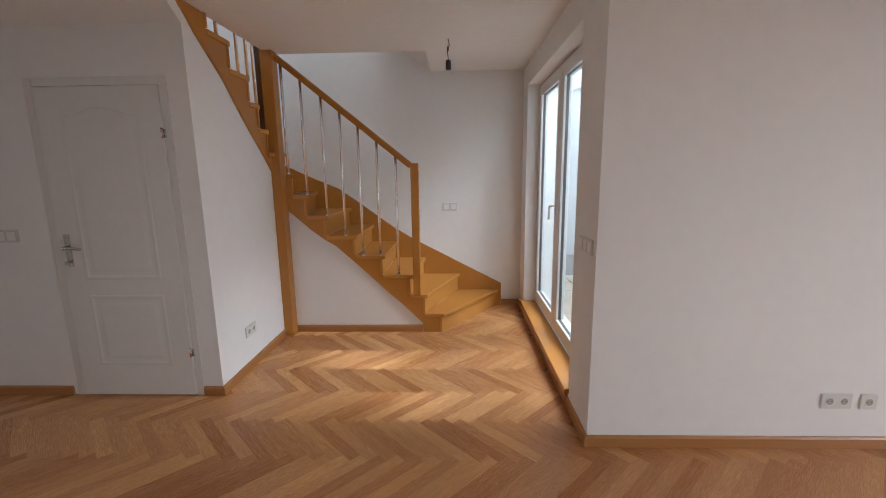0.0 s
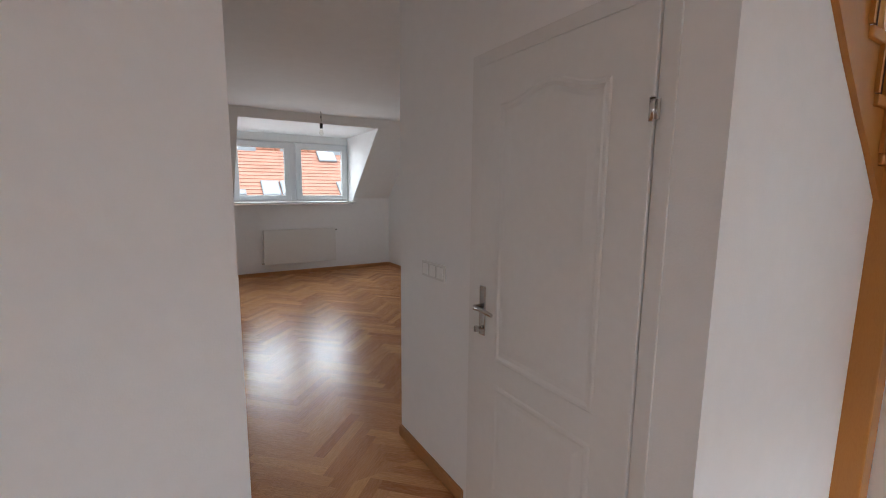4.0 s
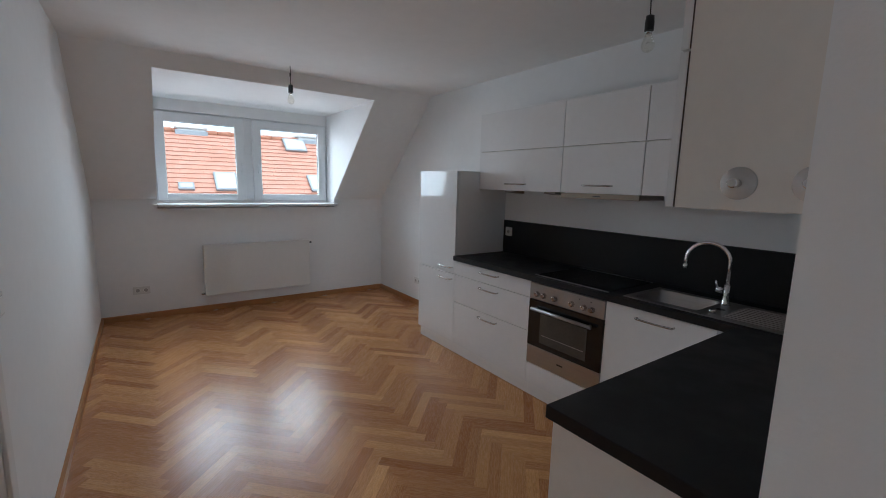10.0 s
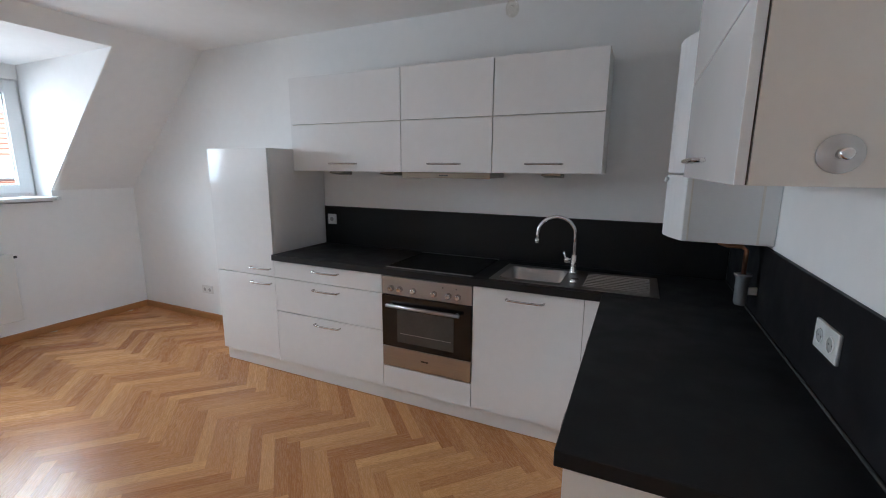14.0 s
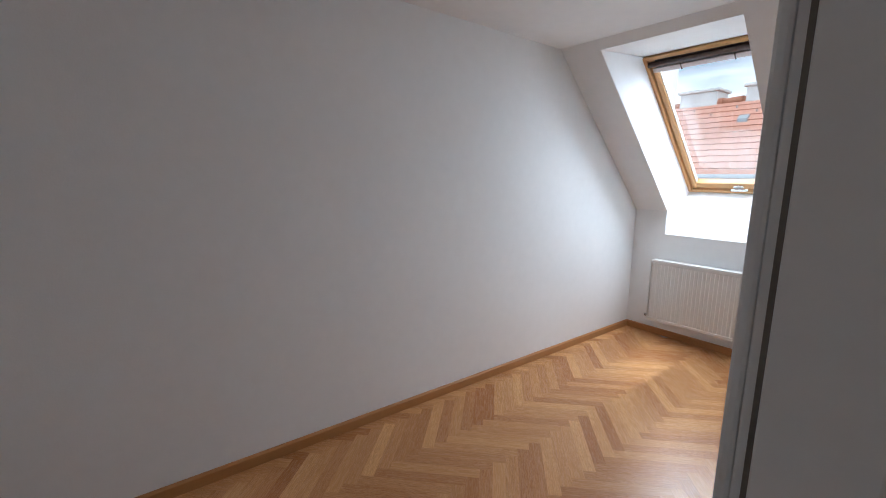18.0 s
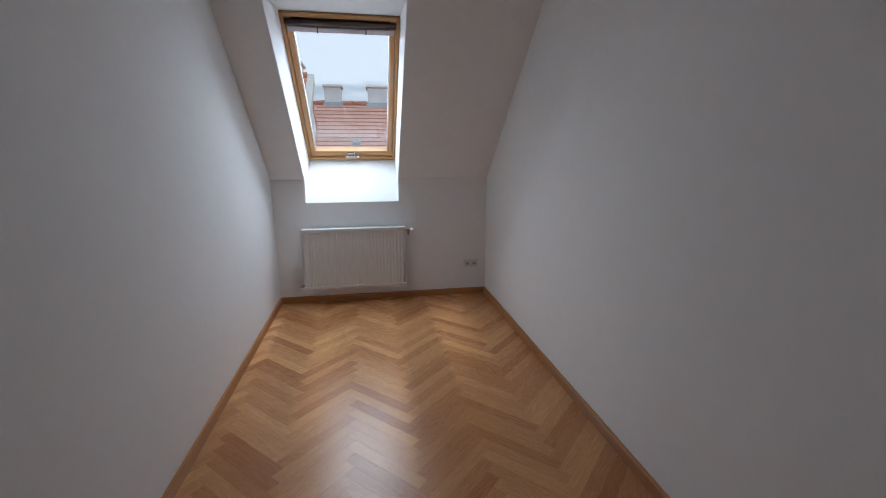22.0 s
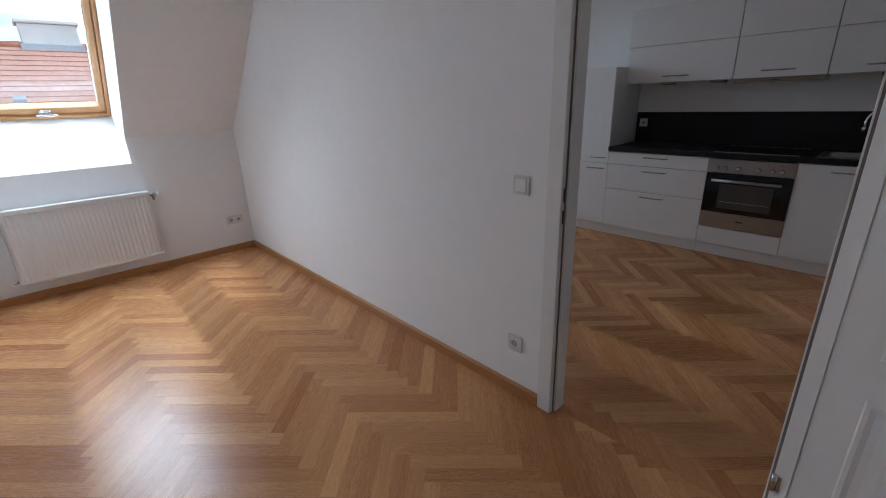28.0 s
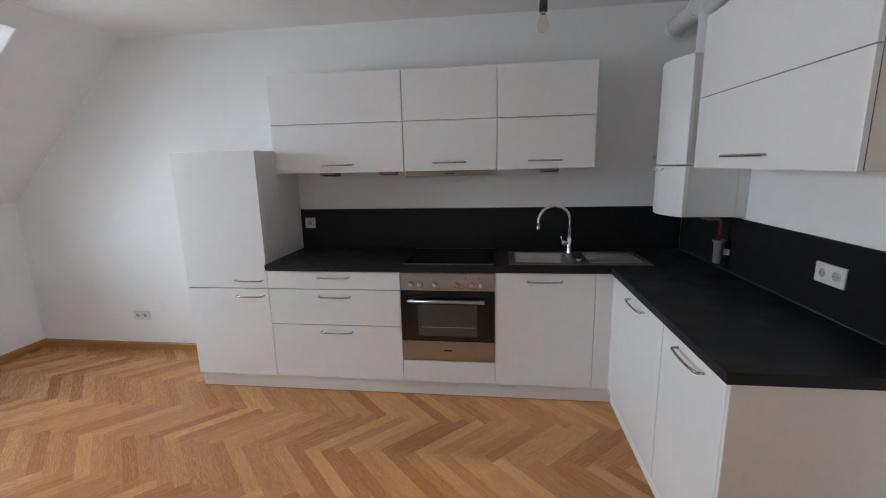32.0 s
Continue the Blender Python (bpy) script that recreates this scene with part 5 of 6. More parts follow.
for d, z, rr in ((0.0, ZT1 + 0.004, 0.05), (0.006, ZT1 - 0.004, 0.05), (0.012, ZT1 - 0.12, 0.06), (0.03, ZT1 - 0.15, 0.07), (0.10, ZT1 - 0.155, 0.05)):
    x0, x1, y0, y1 = HX0 + 0.008 + d, HX1 - 0.008 - d, HY0 + 0.008 + d, HY1 - 0.008 - d
    rr = min(rr, (x1 - x0) / 2 - 0.002, (y1 - y0) / 2 - 0.002)
    ring = []
    for cx, cy, a0 in ((x1 - rr, y1 - rr, 0), (x0 + rr, y1 - rr, 90), (x0 + rr, y0 + rr, 180), (x1 - rr, y0 + rr, 270)):
        for k in range(6):
            a = radians(a0 + 18 * k)
            ring.append(bowl.verts.new((cx + rr * math.cos(a), cy + rr * math.sin(a), z)))
    loops.append(ring)
for l0, l1 in zip(loops, loops[1:]):
    for k in range(24):
        f = bowl.faces.new((l0[k], l0[(k + 1) % 24], l1[(k + 1) % 24], l1[k]))
        f.smooth = True
bowl.faces.new(loops[-1])
part("bowl", bowl, STEEL, sink)
part("drain", Shape().tube([(-3.775, 4.68, ZT1 - 0.1545), (-3.775, 4.68, ZT1 - 0.151)], [0.04, 0.036], 24).bm(), CHROME, sink)
for k in range(9):
    y = SY_0 + 0.06 + k * 0.035
    part("drainer_ridge", bar(Shape(), (-3.49, y, ZT1 + 0.0055), (-3.17, y, ZT1 + 0.0055), 0.010, 0.006).bm(0.002), STEEL, sink)
part("overflow_knob", Shape().tube([(-3.545, 4.56, ZT1 + 0.005), (-3.545, 4.56, ZT1 + 0.018), (-3.545, 4.56, ZT1 + 0.022)], [0.018, 0.018, 0.014], 18).bm(), CHROME, sink)
part("overflow_hole", Shape().tube([(-3.545, 4.66, ZT1 + 0.0051), (-3.545, 4.66, ZT1 + 0.0062)], 0.022, 18).bm(), BLACK_PLASTIC, sink)
tap = thing("tap", "chrome swan-neck mixer tap on the sink rim", "tap", (-3.575, 4.79, ZT1 + 0.005))
TX, TY, TZ = -3.575, 4.79, ZT1 + 0.005
part("base", Shape().tube([(TX, TY, TZ), (TX, TY, TZ + 0.01), (TX, TY, TZ + 0.05), (TX, TY, TZ + 0.11)], [0.025, 0.019, 0.0165, 0.0155], 18).bm(), CHROME, tap)
path = [(TX, TY, TZ + 0.10), (TX, TY, TZ + 0.21)]
for k in range(13):
    a = math.pi * k / 12
    path.append((TX - 0.105 + 0.105 * math.cos(a), TY - 0.02 * (1 - math.cos(a)), TZ + 0.225 + 0.105 * math.sin(a)))
path.append((TX - 0.212, TY - 0.04, TZ + 0.185))
part("spout", Shape().tube(path, 0.0105, 14).bm(), CHROME, tap)
part("spout_tip", Shape().tube([(TX - 0.212, TY - 0.04, TZ + 0.195), (TX - 0.2125, TY - 0.04, TZ + 0.172)], 0.013, 14).bm(), CHROME, tap)
lev = part("lever_hub", Shape().tube([(TX - 0.018, TY, TZ + 0.075), (TX - 0.052, TY - 0.004, TZ + 0.078)], 0.0165, 14).bm(), CHROME, tap)
part("lever", Shape().tube([(TX - 0.046, TY - 0.004, TZ + 0.085), (TX - 0.058, TY - 0.006, TZ + 0.125)], [0.006, 0.005], 10).bm(), CHROME, lev)

for k, (x0, x1, hx) in enumerate(((-5.586, -4.676, (-5.236, -5.024)), (-4.673, -4.064, (-4.475, -4.264)), (-4.061, -3.45, (-3.860, -3.656)))):
    u = thing("wall_unit", "white high-gloss wall unit with two lift-up fronts", "cabinet", ((x0 + x1) / 2, 4.86, 1.487), group="wall units over the hob")
    part("carcass", box(x0 + 0.001, x1 - 0.001, UY + TH + 0.002, N - 0.001, 1.489, 2.128, 0.001), CARCASS, u)
    north_front(u, "lower_front", x0, x1, 1.487, 1.806, hx, 1.540, UY)
    north_front(u, "upper_front", x0, x1, 1.810, 2.130, None, None, UY)
hood = thing("extractor_hood", "slim steel pull-out hood under the wall unit", "hood", (-4.37, 4.85, 1.46))
part("body", box(-4.66, -4.075, UY + 0.01, N - 0.03, 1.455, 1.4865, 0.002), STEEL, hood)
part("front_strip", box(-4.665, -4.07, UY - 0.004, UY + 0.009, 1.452, 1.4865, 0.002), BROWN_METAL, hood, "steel front strip, browned for the floor's reflection")
part("switch_label", box(-4.40, -4.34, UY - 0.0055, UY - 0.0045, 1.466, 1.472), BLACK_PLASTIC, hood)
for x in (-5.22, -4.80, -3.72):
    l = thing("under_cabinet_light", "small brushed-metal light under the wall unit", "lamp", (x, 4.78, 1.487), group="lights under the wall units")
    part("housing", Shape().prism([(4.725, 1.4865), (4.725, 1.474), (4.84, 1.462), (4.84, 1.4865)], "x", x - 0.055, x + 0.055).bm(0.002), BROWN_METAL, l)
    part("lens", Shape().box(x - 0.045, x + 0.045, 4.755, 4.82, 1.4595, 1.4605).bm(), PLASTIC, l)
solo("cable", Shape().tube([(-5.0, 4.93, 2.131), (-4.93, 4.85, 2.145), (-4.86, 4.80, 2.142), (-4.80, 4.88, 2.134)], 0.004, 8).bm(), PLASTIC, "white cable lying on the wall unit", "cable")

# wall unit on the east wall, with the valve rosettes in its side
UX, U0, U1 = -3.117, 3.149, 4.105
unit = thing("wall_unit", "white wall unit whose cream side carries two valves", "cabinet", (UX + 0.16, 3.63, 1.485))
part("carcass", box(UX + TH + 0.001, E - 0.001, U0 + 0.001, U1, 1.486, 2.16, 0.001), CREAM, unit)
for z0, z1, hd in ((1.486, 1.803, True), (1.807, 2.16, False)):
    fr = part("lift_front", box(UX, UX + 0.0168, U0, U1 - 0.002, z0, z1, 0.0015), GLOSS, unit)
    # dark strip put where the gap between front and carcass lies in shade
    part("edge_band", box(UX + 0.0170, UX + TH, U0 + 0.0012, U1 - 0.003, z0 + 0.001, z1 - 0.001), DARK_WOOD, fr, "thin dark strip drawn for the shaded gap behind the front")
    if hd:
        bow_handle(fr, (UX, 3.55, 1.537), (UX, 3.82, 1.537), (-1, 0, 0))
for x in (-2.981, -2.868):
    r = part("valve_rosette", Shape().tube([(x, U0 + 0.001, 1.538), (x, U0 - 0.0025, 1.538), (x, U0 - 0.004, 1.538), (x, U0 - 0.0045, 1.538), (x, U0 - 0.0055, 1.538)], [0.031, 0.031, 0.0295, 0.013, 0.011], 32).bm(), ROSETTE, unit, "dull nickel rosette")
    part("valve_grip", Shape().tube([(x, U0 - 0.006, 1.538), (x, U0 - 0.03, 1.538), (x, U0 - 0.032, 1.538)], [0.008, 0.0095, 0.007], 16).bm(), CHROME, r)

boiler = thing("gas_boiler", "white wall-hung gas boiler with a hinged flap", "boiler", (-2.95, 4.46, 1.22))
arc = [(E - 0.001, 4.66), (E - 0.001, 4.265), (-3.088, 4.265)] + [(-3.088 - 0.062 * math.sin(math.pi * k / 10), 4.265 + 0.395 * k / 10) for k in range(1, 10)] + [(-3.088, 4.66)]
part("casing", Shape().prism(arc, "z", 1.50, 2.045).bm(0.004), PVC, boiler)
part("flap", Shape().prism(arc, "z", 1.222, 1.492).bm(0.004), PVC, boiler)
part("flap_grip", Shape().tube([(-3.151, 4.40, 1.476), (-3.155, 4.46, 1.462), (-3.151, 4.52, 1.476)], 0.006, 8).bm(), PVC, boiler)
part("badge", box(-3.146, -3.138, 4.55, 4.585, 1.53, 1.55), NICKEL, boiler, "small grey badge")
part("side_trim", Shape().box(-2.83, -2.822, 4.262, 4.2645, 1.225, 2.04).box(-3.07, -3.064, 4.262, 4.2645, 1.225, 2.04).bm(), CARCASS, boiler)
flue = thing("flue_pipe", "white flue pipe rising from the boiler", "pipe", (-2.97, 4.45, 2.045))
part("riser", Shape().tube([(-2.955, 4.45, 2.046), (-2.955, 4.45, 2.07), (-2.955, 4.45, 2.071), (-2.955, 4.45, 2.25), (-2.95, 4.47, 2.31), (-2.945, 4.53, 2.345), (-2.94, 4.62, 2.36), (-2.915, 5.02, 2.36)], [0.066, 0.066, 0.055, 0.055, 0.055, 0.055, 0.055, 0.055], 20).bm(), PVC, flue)
part("elbow_collar", Shape().tube([(-2.942, 4.60, 2.358), (-2.938, 4.66, 2.36)], 0.062, 20).bm(), PVC, flue)
part("wall_collar", Shape().tube([(-2.917, 4.985, 2.36), (-2.915, 5.022, 2.36)], 0.066, 20).bm(), PVC, flue)
part("branch", Shape().tube([(-2.955, 4.43, 2.29), (-2.955, 4.32, 2.36), (-2.955, 4.20, 2.40), (-2.955, 3.6, 2.41)], 0.048, 16).bm(), PVC, flue)
GREY_PLASTIC = material("grey_plastic", (0.22, 0.22, 0.23), 0.4, vary=0.05, scale=12)
pipe = thing("drain_trap", "grey funnel trap on a copper pipe below the boiler", "pipe", (-2.83, 4.37, 0.95))
part("copper_pipe", Shape().tube([(-2.93, 4.39, 1.2215), (-2.93, 4.39, 1.205), (-2.90, 4.385, 1.198), (-2.85, 4.375, 1.198), (-2.835, 4.37, 1.185), (-2.835, 4.37, 1.07)], 0.009, 10).bm(), COPPER, pipe)
part("funnel", Shape().tube([(-2.835, 4.37, 1.085), (-2.835, 4.37, 1.078), (-2.835, 4.37, 1.065), (-2.835, 4.37, 0.96), (-2.835, 4.37, 0.95)], [0.034, 0.034, 0.025, 0.024, 0.018], 18).bm(), GREY_PLASTIC, pipe)
part("wall_bracket", box(-2.82, E - 0.0125, 4.36, 4.38, 1.0, 1.03), PLASTIC, pipe)

# ---- sockets and switches ----
socket_outlet((W, 2.169, 0.316), "+x", 2, "white double socket on the knee wall", "sockets")
socket_outlet((-7.103, N, 0.307), "-y", 2, "white double socket above the skirting", "sockets")
socket_outlet((W, 1.569, 0.324), "+x", 2, "white double socket beside the radiator", "sockets")
socket_outlet((-4.632, BN, 0.29), "-y", 1, "white single socket near the door", "sockets")
socket_outlet((PE, 3.142, 0.289), "+x", 2, "white double socket on the pier", "sockets")
socket_outlet((2.37, RY, 0.262), "-y", 2, "white double socket on the white wall", "sockets")
socket_outlet((2.53, RY, 0.258), "-y", 1, "white single socket beside a double one", "sockets")
socket_outlet((-5.50, N - 0.012, 1.105), "-y", 1, "white single socket on the dark splashback", "sockets")
socket_outlet((E - 0.012, 3.635, 1.077), "-x", 2, "white double socket on the dark splashback", "sockets")
light_switch((-4.619, BN, 1.064), "-y", 1, "white light switch near the bedroom door")
light_switch((-4.585, KS, 1.09), "+y", 1, "white light switch near the kitchen door")
light_switch((-2.386, PS, 1.072), "-y", 3, "white three-gang light switch beside the door")
light_switch((0.386, BW, 1.063), "-y", 2, "white double switch on the stair wall")
light_switch((RX, 2.37, 1.05), "-x", 3, "white three-gang switch beside the balcony door")


# ---- hanging lamps ----
def pendant(x, y, z_top, z_socket, bulb, label):
    l = thing("pendant_lamp", label, "lamp", (x, y, z_top), group="bare lamp holders")
    part("hook", Shape().tube([(x, y, z_top), (x, y, z_top - 0.02), (x + 0.008, y, z_top - 0.032), (x + 0.002, y, z_top - 0.044), (x - 0.006, y, z_top - 0.036)], 0.002, 8).bm(), NICKEL, l)
    zm = (z_top + z_socket) / 2
    part("cable", Shape().tube([(x, y, z_top - 0.003), (x + 0.009, y, z_top - 0.05), (x - 0.006, y + 0.003, zm), (x, y, z_socket)], 0.0032, 8).bm(), BLACK_PLASTIC, l)
    part("terminal_block", Shape().box(x - 0.009, x + 0.005, y - 0.006, y + 0.006, zm - 0.012, zm + 0.018).bm(0.002), BLACK_PLASTIC, l)
    part("lamp_holder", Shape().tube([(x, y, z_socket), (x, y, z_socket - 0.004), (x, y, z_socket - 0.03), (x, y, z_socket - 0.07)], [0.008, 0.018, 0.0205, 0.0205], 18).bm(), BLACK_PLASTIC, l)
    if bulb:
        zb = z_socket - 0.07
        part("bulb_cap", Shape().tube([(x, y, zb + 0.004), (x, y, zb - 0.012)], 0.013, 16).bm(), NICKEL, l)
        prof = [(0.013, -0.010), (0.016, -0.022), (0.024, -0.04), (0.0295, -0.058), (0.0295, -0.07), (0.024, -0.085), (0.013, -0.095), (0.003, -0.098)]
        part("bulb", Shape().tube([(x, y, zb + z) for _, z in prof], [r for r, _ in prof], 20).bm(), BULB, l, "clear glass bulb, unlit")
        part("filament", Shape().tube([(x - 0.008, y, zb - 0.055), (x, y, zb - 0.048), (x + 0.008, y, zb - 0.055)], 0.0012, 6).bm(), NICKEL, l)


pendant(-3.835, 4.235, KIT, 2.335, True, "bare clear bulb in a black holder over the hob")
pendant(-6.64, 3.37, KIT, 2.36, True, "bare clear bulb in a black holder by the dormer")
pendant(0.403, 3.556, LIV, 2.25, False, "empty black lamp holder on a short cable")


# ---- balcony and what lies outside ----
terrace = thing("balcony_floor", "sandstone slabs on the balcony", "balcony", (2.2, 3.6, 0.0), kind="structure")
part("bed", box(RX + 0.325, 3.3, RY + 0.31, 6.6, -0.1, 0.02), RENDER, terrace)
for i in range(5):
    for j in range(9):
        x, y = RX + 0.33 + i * 0.4, RY + 0.32 + j * 0.4
        part("paver", box(x, min(x + 0.393, 3.29), y, y + 0.393, 0.02, 0.06 + 0.003 * ((i * 7 + j * 3) % 3), 0.004), PAVER, terrace)
bal_wall = thing("balcony_wall", "white rendered balcony wall with a grey upstand", "wall", (3.2, 4.0, 0), kind="structure")
part("wall", Shape().prism([(2.53, 0.0), (6.6, 0.0), (6.6, 3.4), (4.2, 3.4), (2.6, 2.3), (2.53, 2.3)], "x", 3.05, 3.3).bm(), BALCONY_SHADE_WHITE, bal_wall)
under = lambda x: 2.597 + 0.47 * (x - 2.38)
part("return_wall", Shape().prism([(RX + 0.325, 0.0), (3.05, 0.0), (3.05, 1.72), (2.38, 2.597), (RX + 0.325, under(RX + 0.325))], "y", 5.7, 5.95).bm(), BALCONY_SHADE_WHITE, bal_wall, "gable end with a sloping top")
part("eave", Shape().prism([(RX + 0.325, under(RX + 0.325) + 0.004), (3.3, under(3.3)), (3.3, under(3.3) + 0.5), (RX + 0.325, 3.2)], "y", 5.66, 5.95).bm(0.004), BALCONY_SHADE_WHITE, bal_wall, "white rising eave")
part("verge_flashing", Shape().prism([(3.05, 1.722), (2.38, 2.599), (2.40, 2.615), (3.05, 1.762)], "y", 5.67, 5.94).bm(), ZINC, bal_wall, "grey metal flashing")
part("upstand", box(RX + 0.33, 2.985, 5.64, 5.699, 0.06, 0.34, 0.006), ZINC, bal_wall, "grey metal upstand")
part("upstand", box(2.99, 3.049, 2.54, 5.63, 0.06, 0.34, 0.006), ZINC, bal_wall, "grey metal upstand")
part("coping", Shape().prism([(2.53, 2.3), (2.6, 2.3), (4.2, 3.4), (6.6, 3.4), (6.6, 3.45), (4.18, 3.45), (2.58, 2.35), (2.53, 2.35)], "x", 3.0, 3.34).bm(), ZINC, bal_wall, "grey metal coping")

solo("ground", Shape().box(-2500, 2500, -2500, 2500, -12.2, -12.0).bm(), GROUND, "street level far below the attic", "ground", kind="structure")


def clay_tiles(name, low, high):
    """Fired clay with a tone of its own for each tile."""
    mat = material(name, low, 0.85, vary=0.1, scale=1.2, bump=0.3, bump_scale=20)
    t = mat.node_tree
    b = t.nodes["Principled BSDF"]
    own = t.nodes.new("ShaderNodeNewGeometry")
    tint = t.nodes.new("ShaderNodeMix")
    tint.data_type = "RGBA"
    tint.inputs[6].default_value, tint.inputs[7].default_value = (*low, 1), (*high, 1)
    t.links.new(own.outputs["Random Per Island"], tint.inputs[0])
    scaled = b.inputs["Base Color"].links[0].from_node
    t.links.new(tint.outputs[2], scaled.inputs[0])
    return mat


CLAY_TILES = clay_tiles("orange_clay_tile", (0.58, 0.285, 0.20), (0.63, 0.325, 0.24))
PALE_TILES = clay_tiles("pale_clay_tile", (0.59, 0.325, 0.245), (0.64, 0.365, 0.285))


def tiled_roof(name, label, x_ridge, z_ridge, x_eave, z_eave, y0, y1, at_y, clay, gauge):
    """A pitched roof of lapped clay tiles, each one laid, over a rendered wall."""
    r = thing(name, label, "house", (x_eave, at_y, -12))
    run = math.hypot(x_eave - x_ridge, z_eave - z_ridge)
    d = Vector((x_eave - x_ridge, 0, z_eave - z_ridge)).normalized()
    up = Vector((-d.z, 0, d.x))
    part("wall", box(x_ridge - (x_eave - x_ridge), x_eave - 0.25, y0 + 0.2, y1 - 0.2, -12, z_eave - 0.3), RENDER, r)
    top, foot = Vector((x_ridge, 0, z_ridge)), Vector((x_eave, 0, z_eave))
    deck = [top - up * 0.03, foot - up * 0.03, foot - up * 0.12, top - up * 0.12]
    part("roof_deck", Shape().hexa([(p.x, y0, p.z) for p in deck], [(p.x, y1, p.z) for p in deck]).bm(), CLAY, r)
    rng = random.Random(7)
    verts, faces = [], []
    rows, wide = int(run / gauge), 0.18
    for k in range(rows):
        a = top + d * (k * run / rows)
        b = top + d * ((k + 1) * run / rows + gauge * 0.2)
        y = y0 - (wide / 2 if k % 2 else 0)
        while y < y1 - 0.01:
            ya, yb = max(y + 0.001, y0), min(y + wide - 0.001, y1)
            y += wide
            if yb - ya < 0.02:
                continue
            h = 0.025 + rng.uniform(-0.0012, 0.0012)
            slip = d * rng.uniform(-0.002, 0.002)
            ym, n = (ya + yb) / 2, len(verts)
            lip = b + slip
            verts += [(a.x, ya, a.z), (a.x, yb, a.z), ((lip + up * h).x, yb, (lip + up * h).z), ((lip + up * h + d * 0.006).x, ym, (lip + up * h + d * 0.006).z),
                      ((lip + up * h).x, ya, (lip + up * h).z), ((lip - up * 0.004).x, yb, (lip - up * 0.004).z), ((lip - up * 0.004 + d * 0.006).x, ym, (lip - up * 0.004 + d * 0.006).z), ((lip - up * 0.004).x, ya, (lip - up * 0.004).z)]
            faces += [(n, n + 4, n + 3, n + 2, n + 1), (n + 2, n + 3, n + 6, n + 5), (n + 3, n + 4, n + 7, n + 6), (n, n + 7, n + 4), (n + 1, n + 2, n + 5)]
    ox, oy, oz = x_eave, at_y, -12
    me = bpy.data.meshes.new("roof_tiles")
    me.from_pydata([(x - ox, y - oy, z - oz) for x, y, z in verts], [], faces)
    me.materials.append(clay)
    tiles = new("roof_tiles", me)
    tiles.parent = r
    tiles["kind"] = "stuff"
    far = Vector((2 * x_ridge - x_eave, 0, z_eave))
    c = [top, far, far - Vector((0, 0, 0.1)), top - Vector((0, 0, 0.1))]
    part("rear_slope", Shape().hexa([(p.x, y0, p.z) for p in c], [(p.x, y1, p.z) for p in c]).bm(), CLAY, r)
    y = y0
    while y < y1 - 0.05:
        part("ridge_tile", Shape().tube([(x_ridge, y, z_ridge - 0.02), (x_ridge, min(y + 0.39, y1), z_ridge - 0.01)], [0.085, 0.1], 8).bm(), CLAY, r)
        y += 0.38
    return r, top, d, up


house, ridge, down, out = tiled_roof("house", "house with an orange clay tiled roof across the street", -17.2, 2.84, -11.6, -1.9, 2.3, 16.0, 6.0, CLAY_TILES, 0.18)
house_m, _, _, _ = tiled_roof("house", "house with a pale clay tiled roof and two chimneys", -17.2, 2.84, -11.6, -1.9, -1.7, 2.29, 0.5, PALE_TILES, 0.165)


def on_roof(y, u):
    """A place on the roof, u metres down from the ridge."""
    p = ridge + down * u
    return Vector((p.x, y, p.z))


def roof_light(y, u, w, h):
    a, b = on_roof(y, u), on_roof(y, u + h)
    s = Shape()
    c = [a + out * 0.03, b + out * 0.03, b + out * 0.09, a + out * 0.09]
    s.hexa([(p.x, y - w / 2, p.z) for p in c], [(p.x, y + w / 2, p.z) for p in c])
    fr = part("roof_light", s.bm(0.01), DARK_ZINC, house, "grey framed roof light")
    a, b = on_roof(y, u + 0.05), on_roof(y, u + h - 0.05)
    c = [a + out * 0.091, b + out * 0.091, b + out * 0.098, a + out * 0.098]
    part("roof_light_pane", Shape().hexa([(p.x, y - w / 2 + 0.045, p.z) for p in c], [(p.x, y + w / 2 - 0.045, p.z) for p in c]).bm(), SKY_GLASS, fr, "glass coloured like reflected sky")


# pale blue-grey base colour stands in for the sky's reflection in the panes
SKY_GLASS = material("sky_coloured_glass", (0.62, 0.67, 0.72), 0.15, 0.25, vary=0.03, scale=2)
DARK_ZINC = material("grey_window_frame", (0.30, 0.32, 0.34), 0.45, vary=0.08, scale=4)
roof_light(6.4, 0.06, 0.68, 0.6)
for y, u, w, h in ((4.14, 1.85, 0.56, 0.72), (4.74, 1.85, 0.56, 0.72), (6.66, 1.85, 0.56, 0.72), (7.26, 1.85, 0.56, 0.72), (3.2, 2.3, 0.36, 0.26), (11.0, 1.85, 0.56, 0.72)):
    roof_light(y, u, w, h)


def chimney(parent, x, y, z0, z1, wx, wy, label):
    st = part("chimney", box(x - wx / 2, x + wx / 2, y - wy / 2, y + wy / 2, z0, z1, 0.02), BRICKY, parent, label)
    part("chimney_cap", box(x - wx / 2 - 0.05, x + wx / 2 + 0.05, y - wy / 2 - 0.05, y + wy / 2 + 0.05, z1, z1 + 0.07, 0.02), BRICKY, st)
    part("chimney_flashing", box(x - wx / 2 - 0.05, x + wx / 2 + 0.05, y - wy / 2 - 0.05, y + wy / 2 + 0.05, z0, z0 + 0.47, 0.01), ZINC, st)


chimney(house, -17.4, 3.55, 2.4, 2.92, 0.6, 0.72, "pale rendered chimney")
chimney(house, -17.4, 5.05, 2.4, 2.9, 0.5, 0.45, "pale rendered chimney")
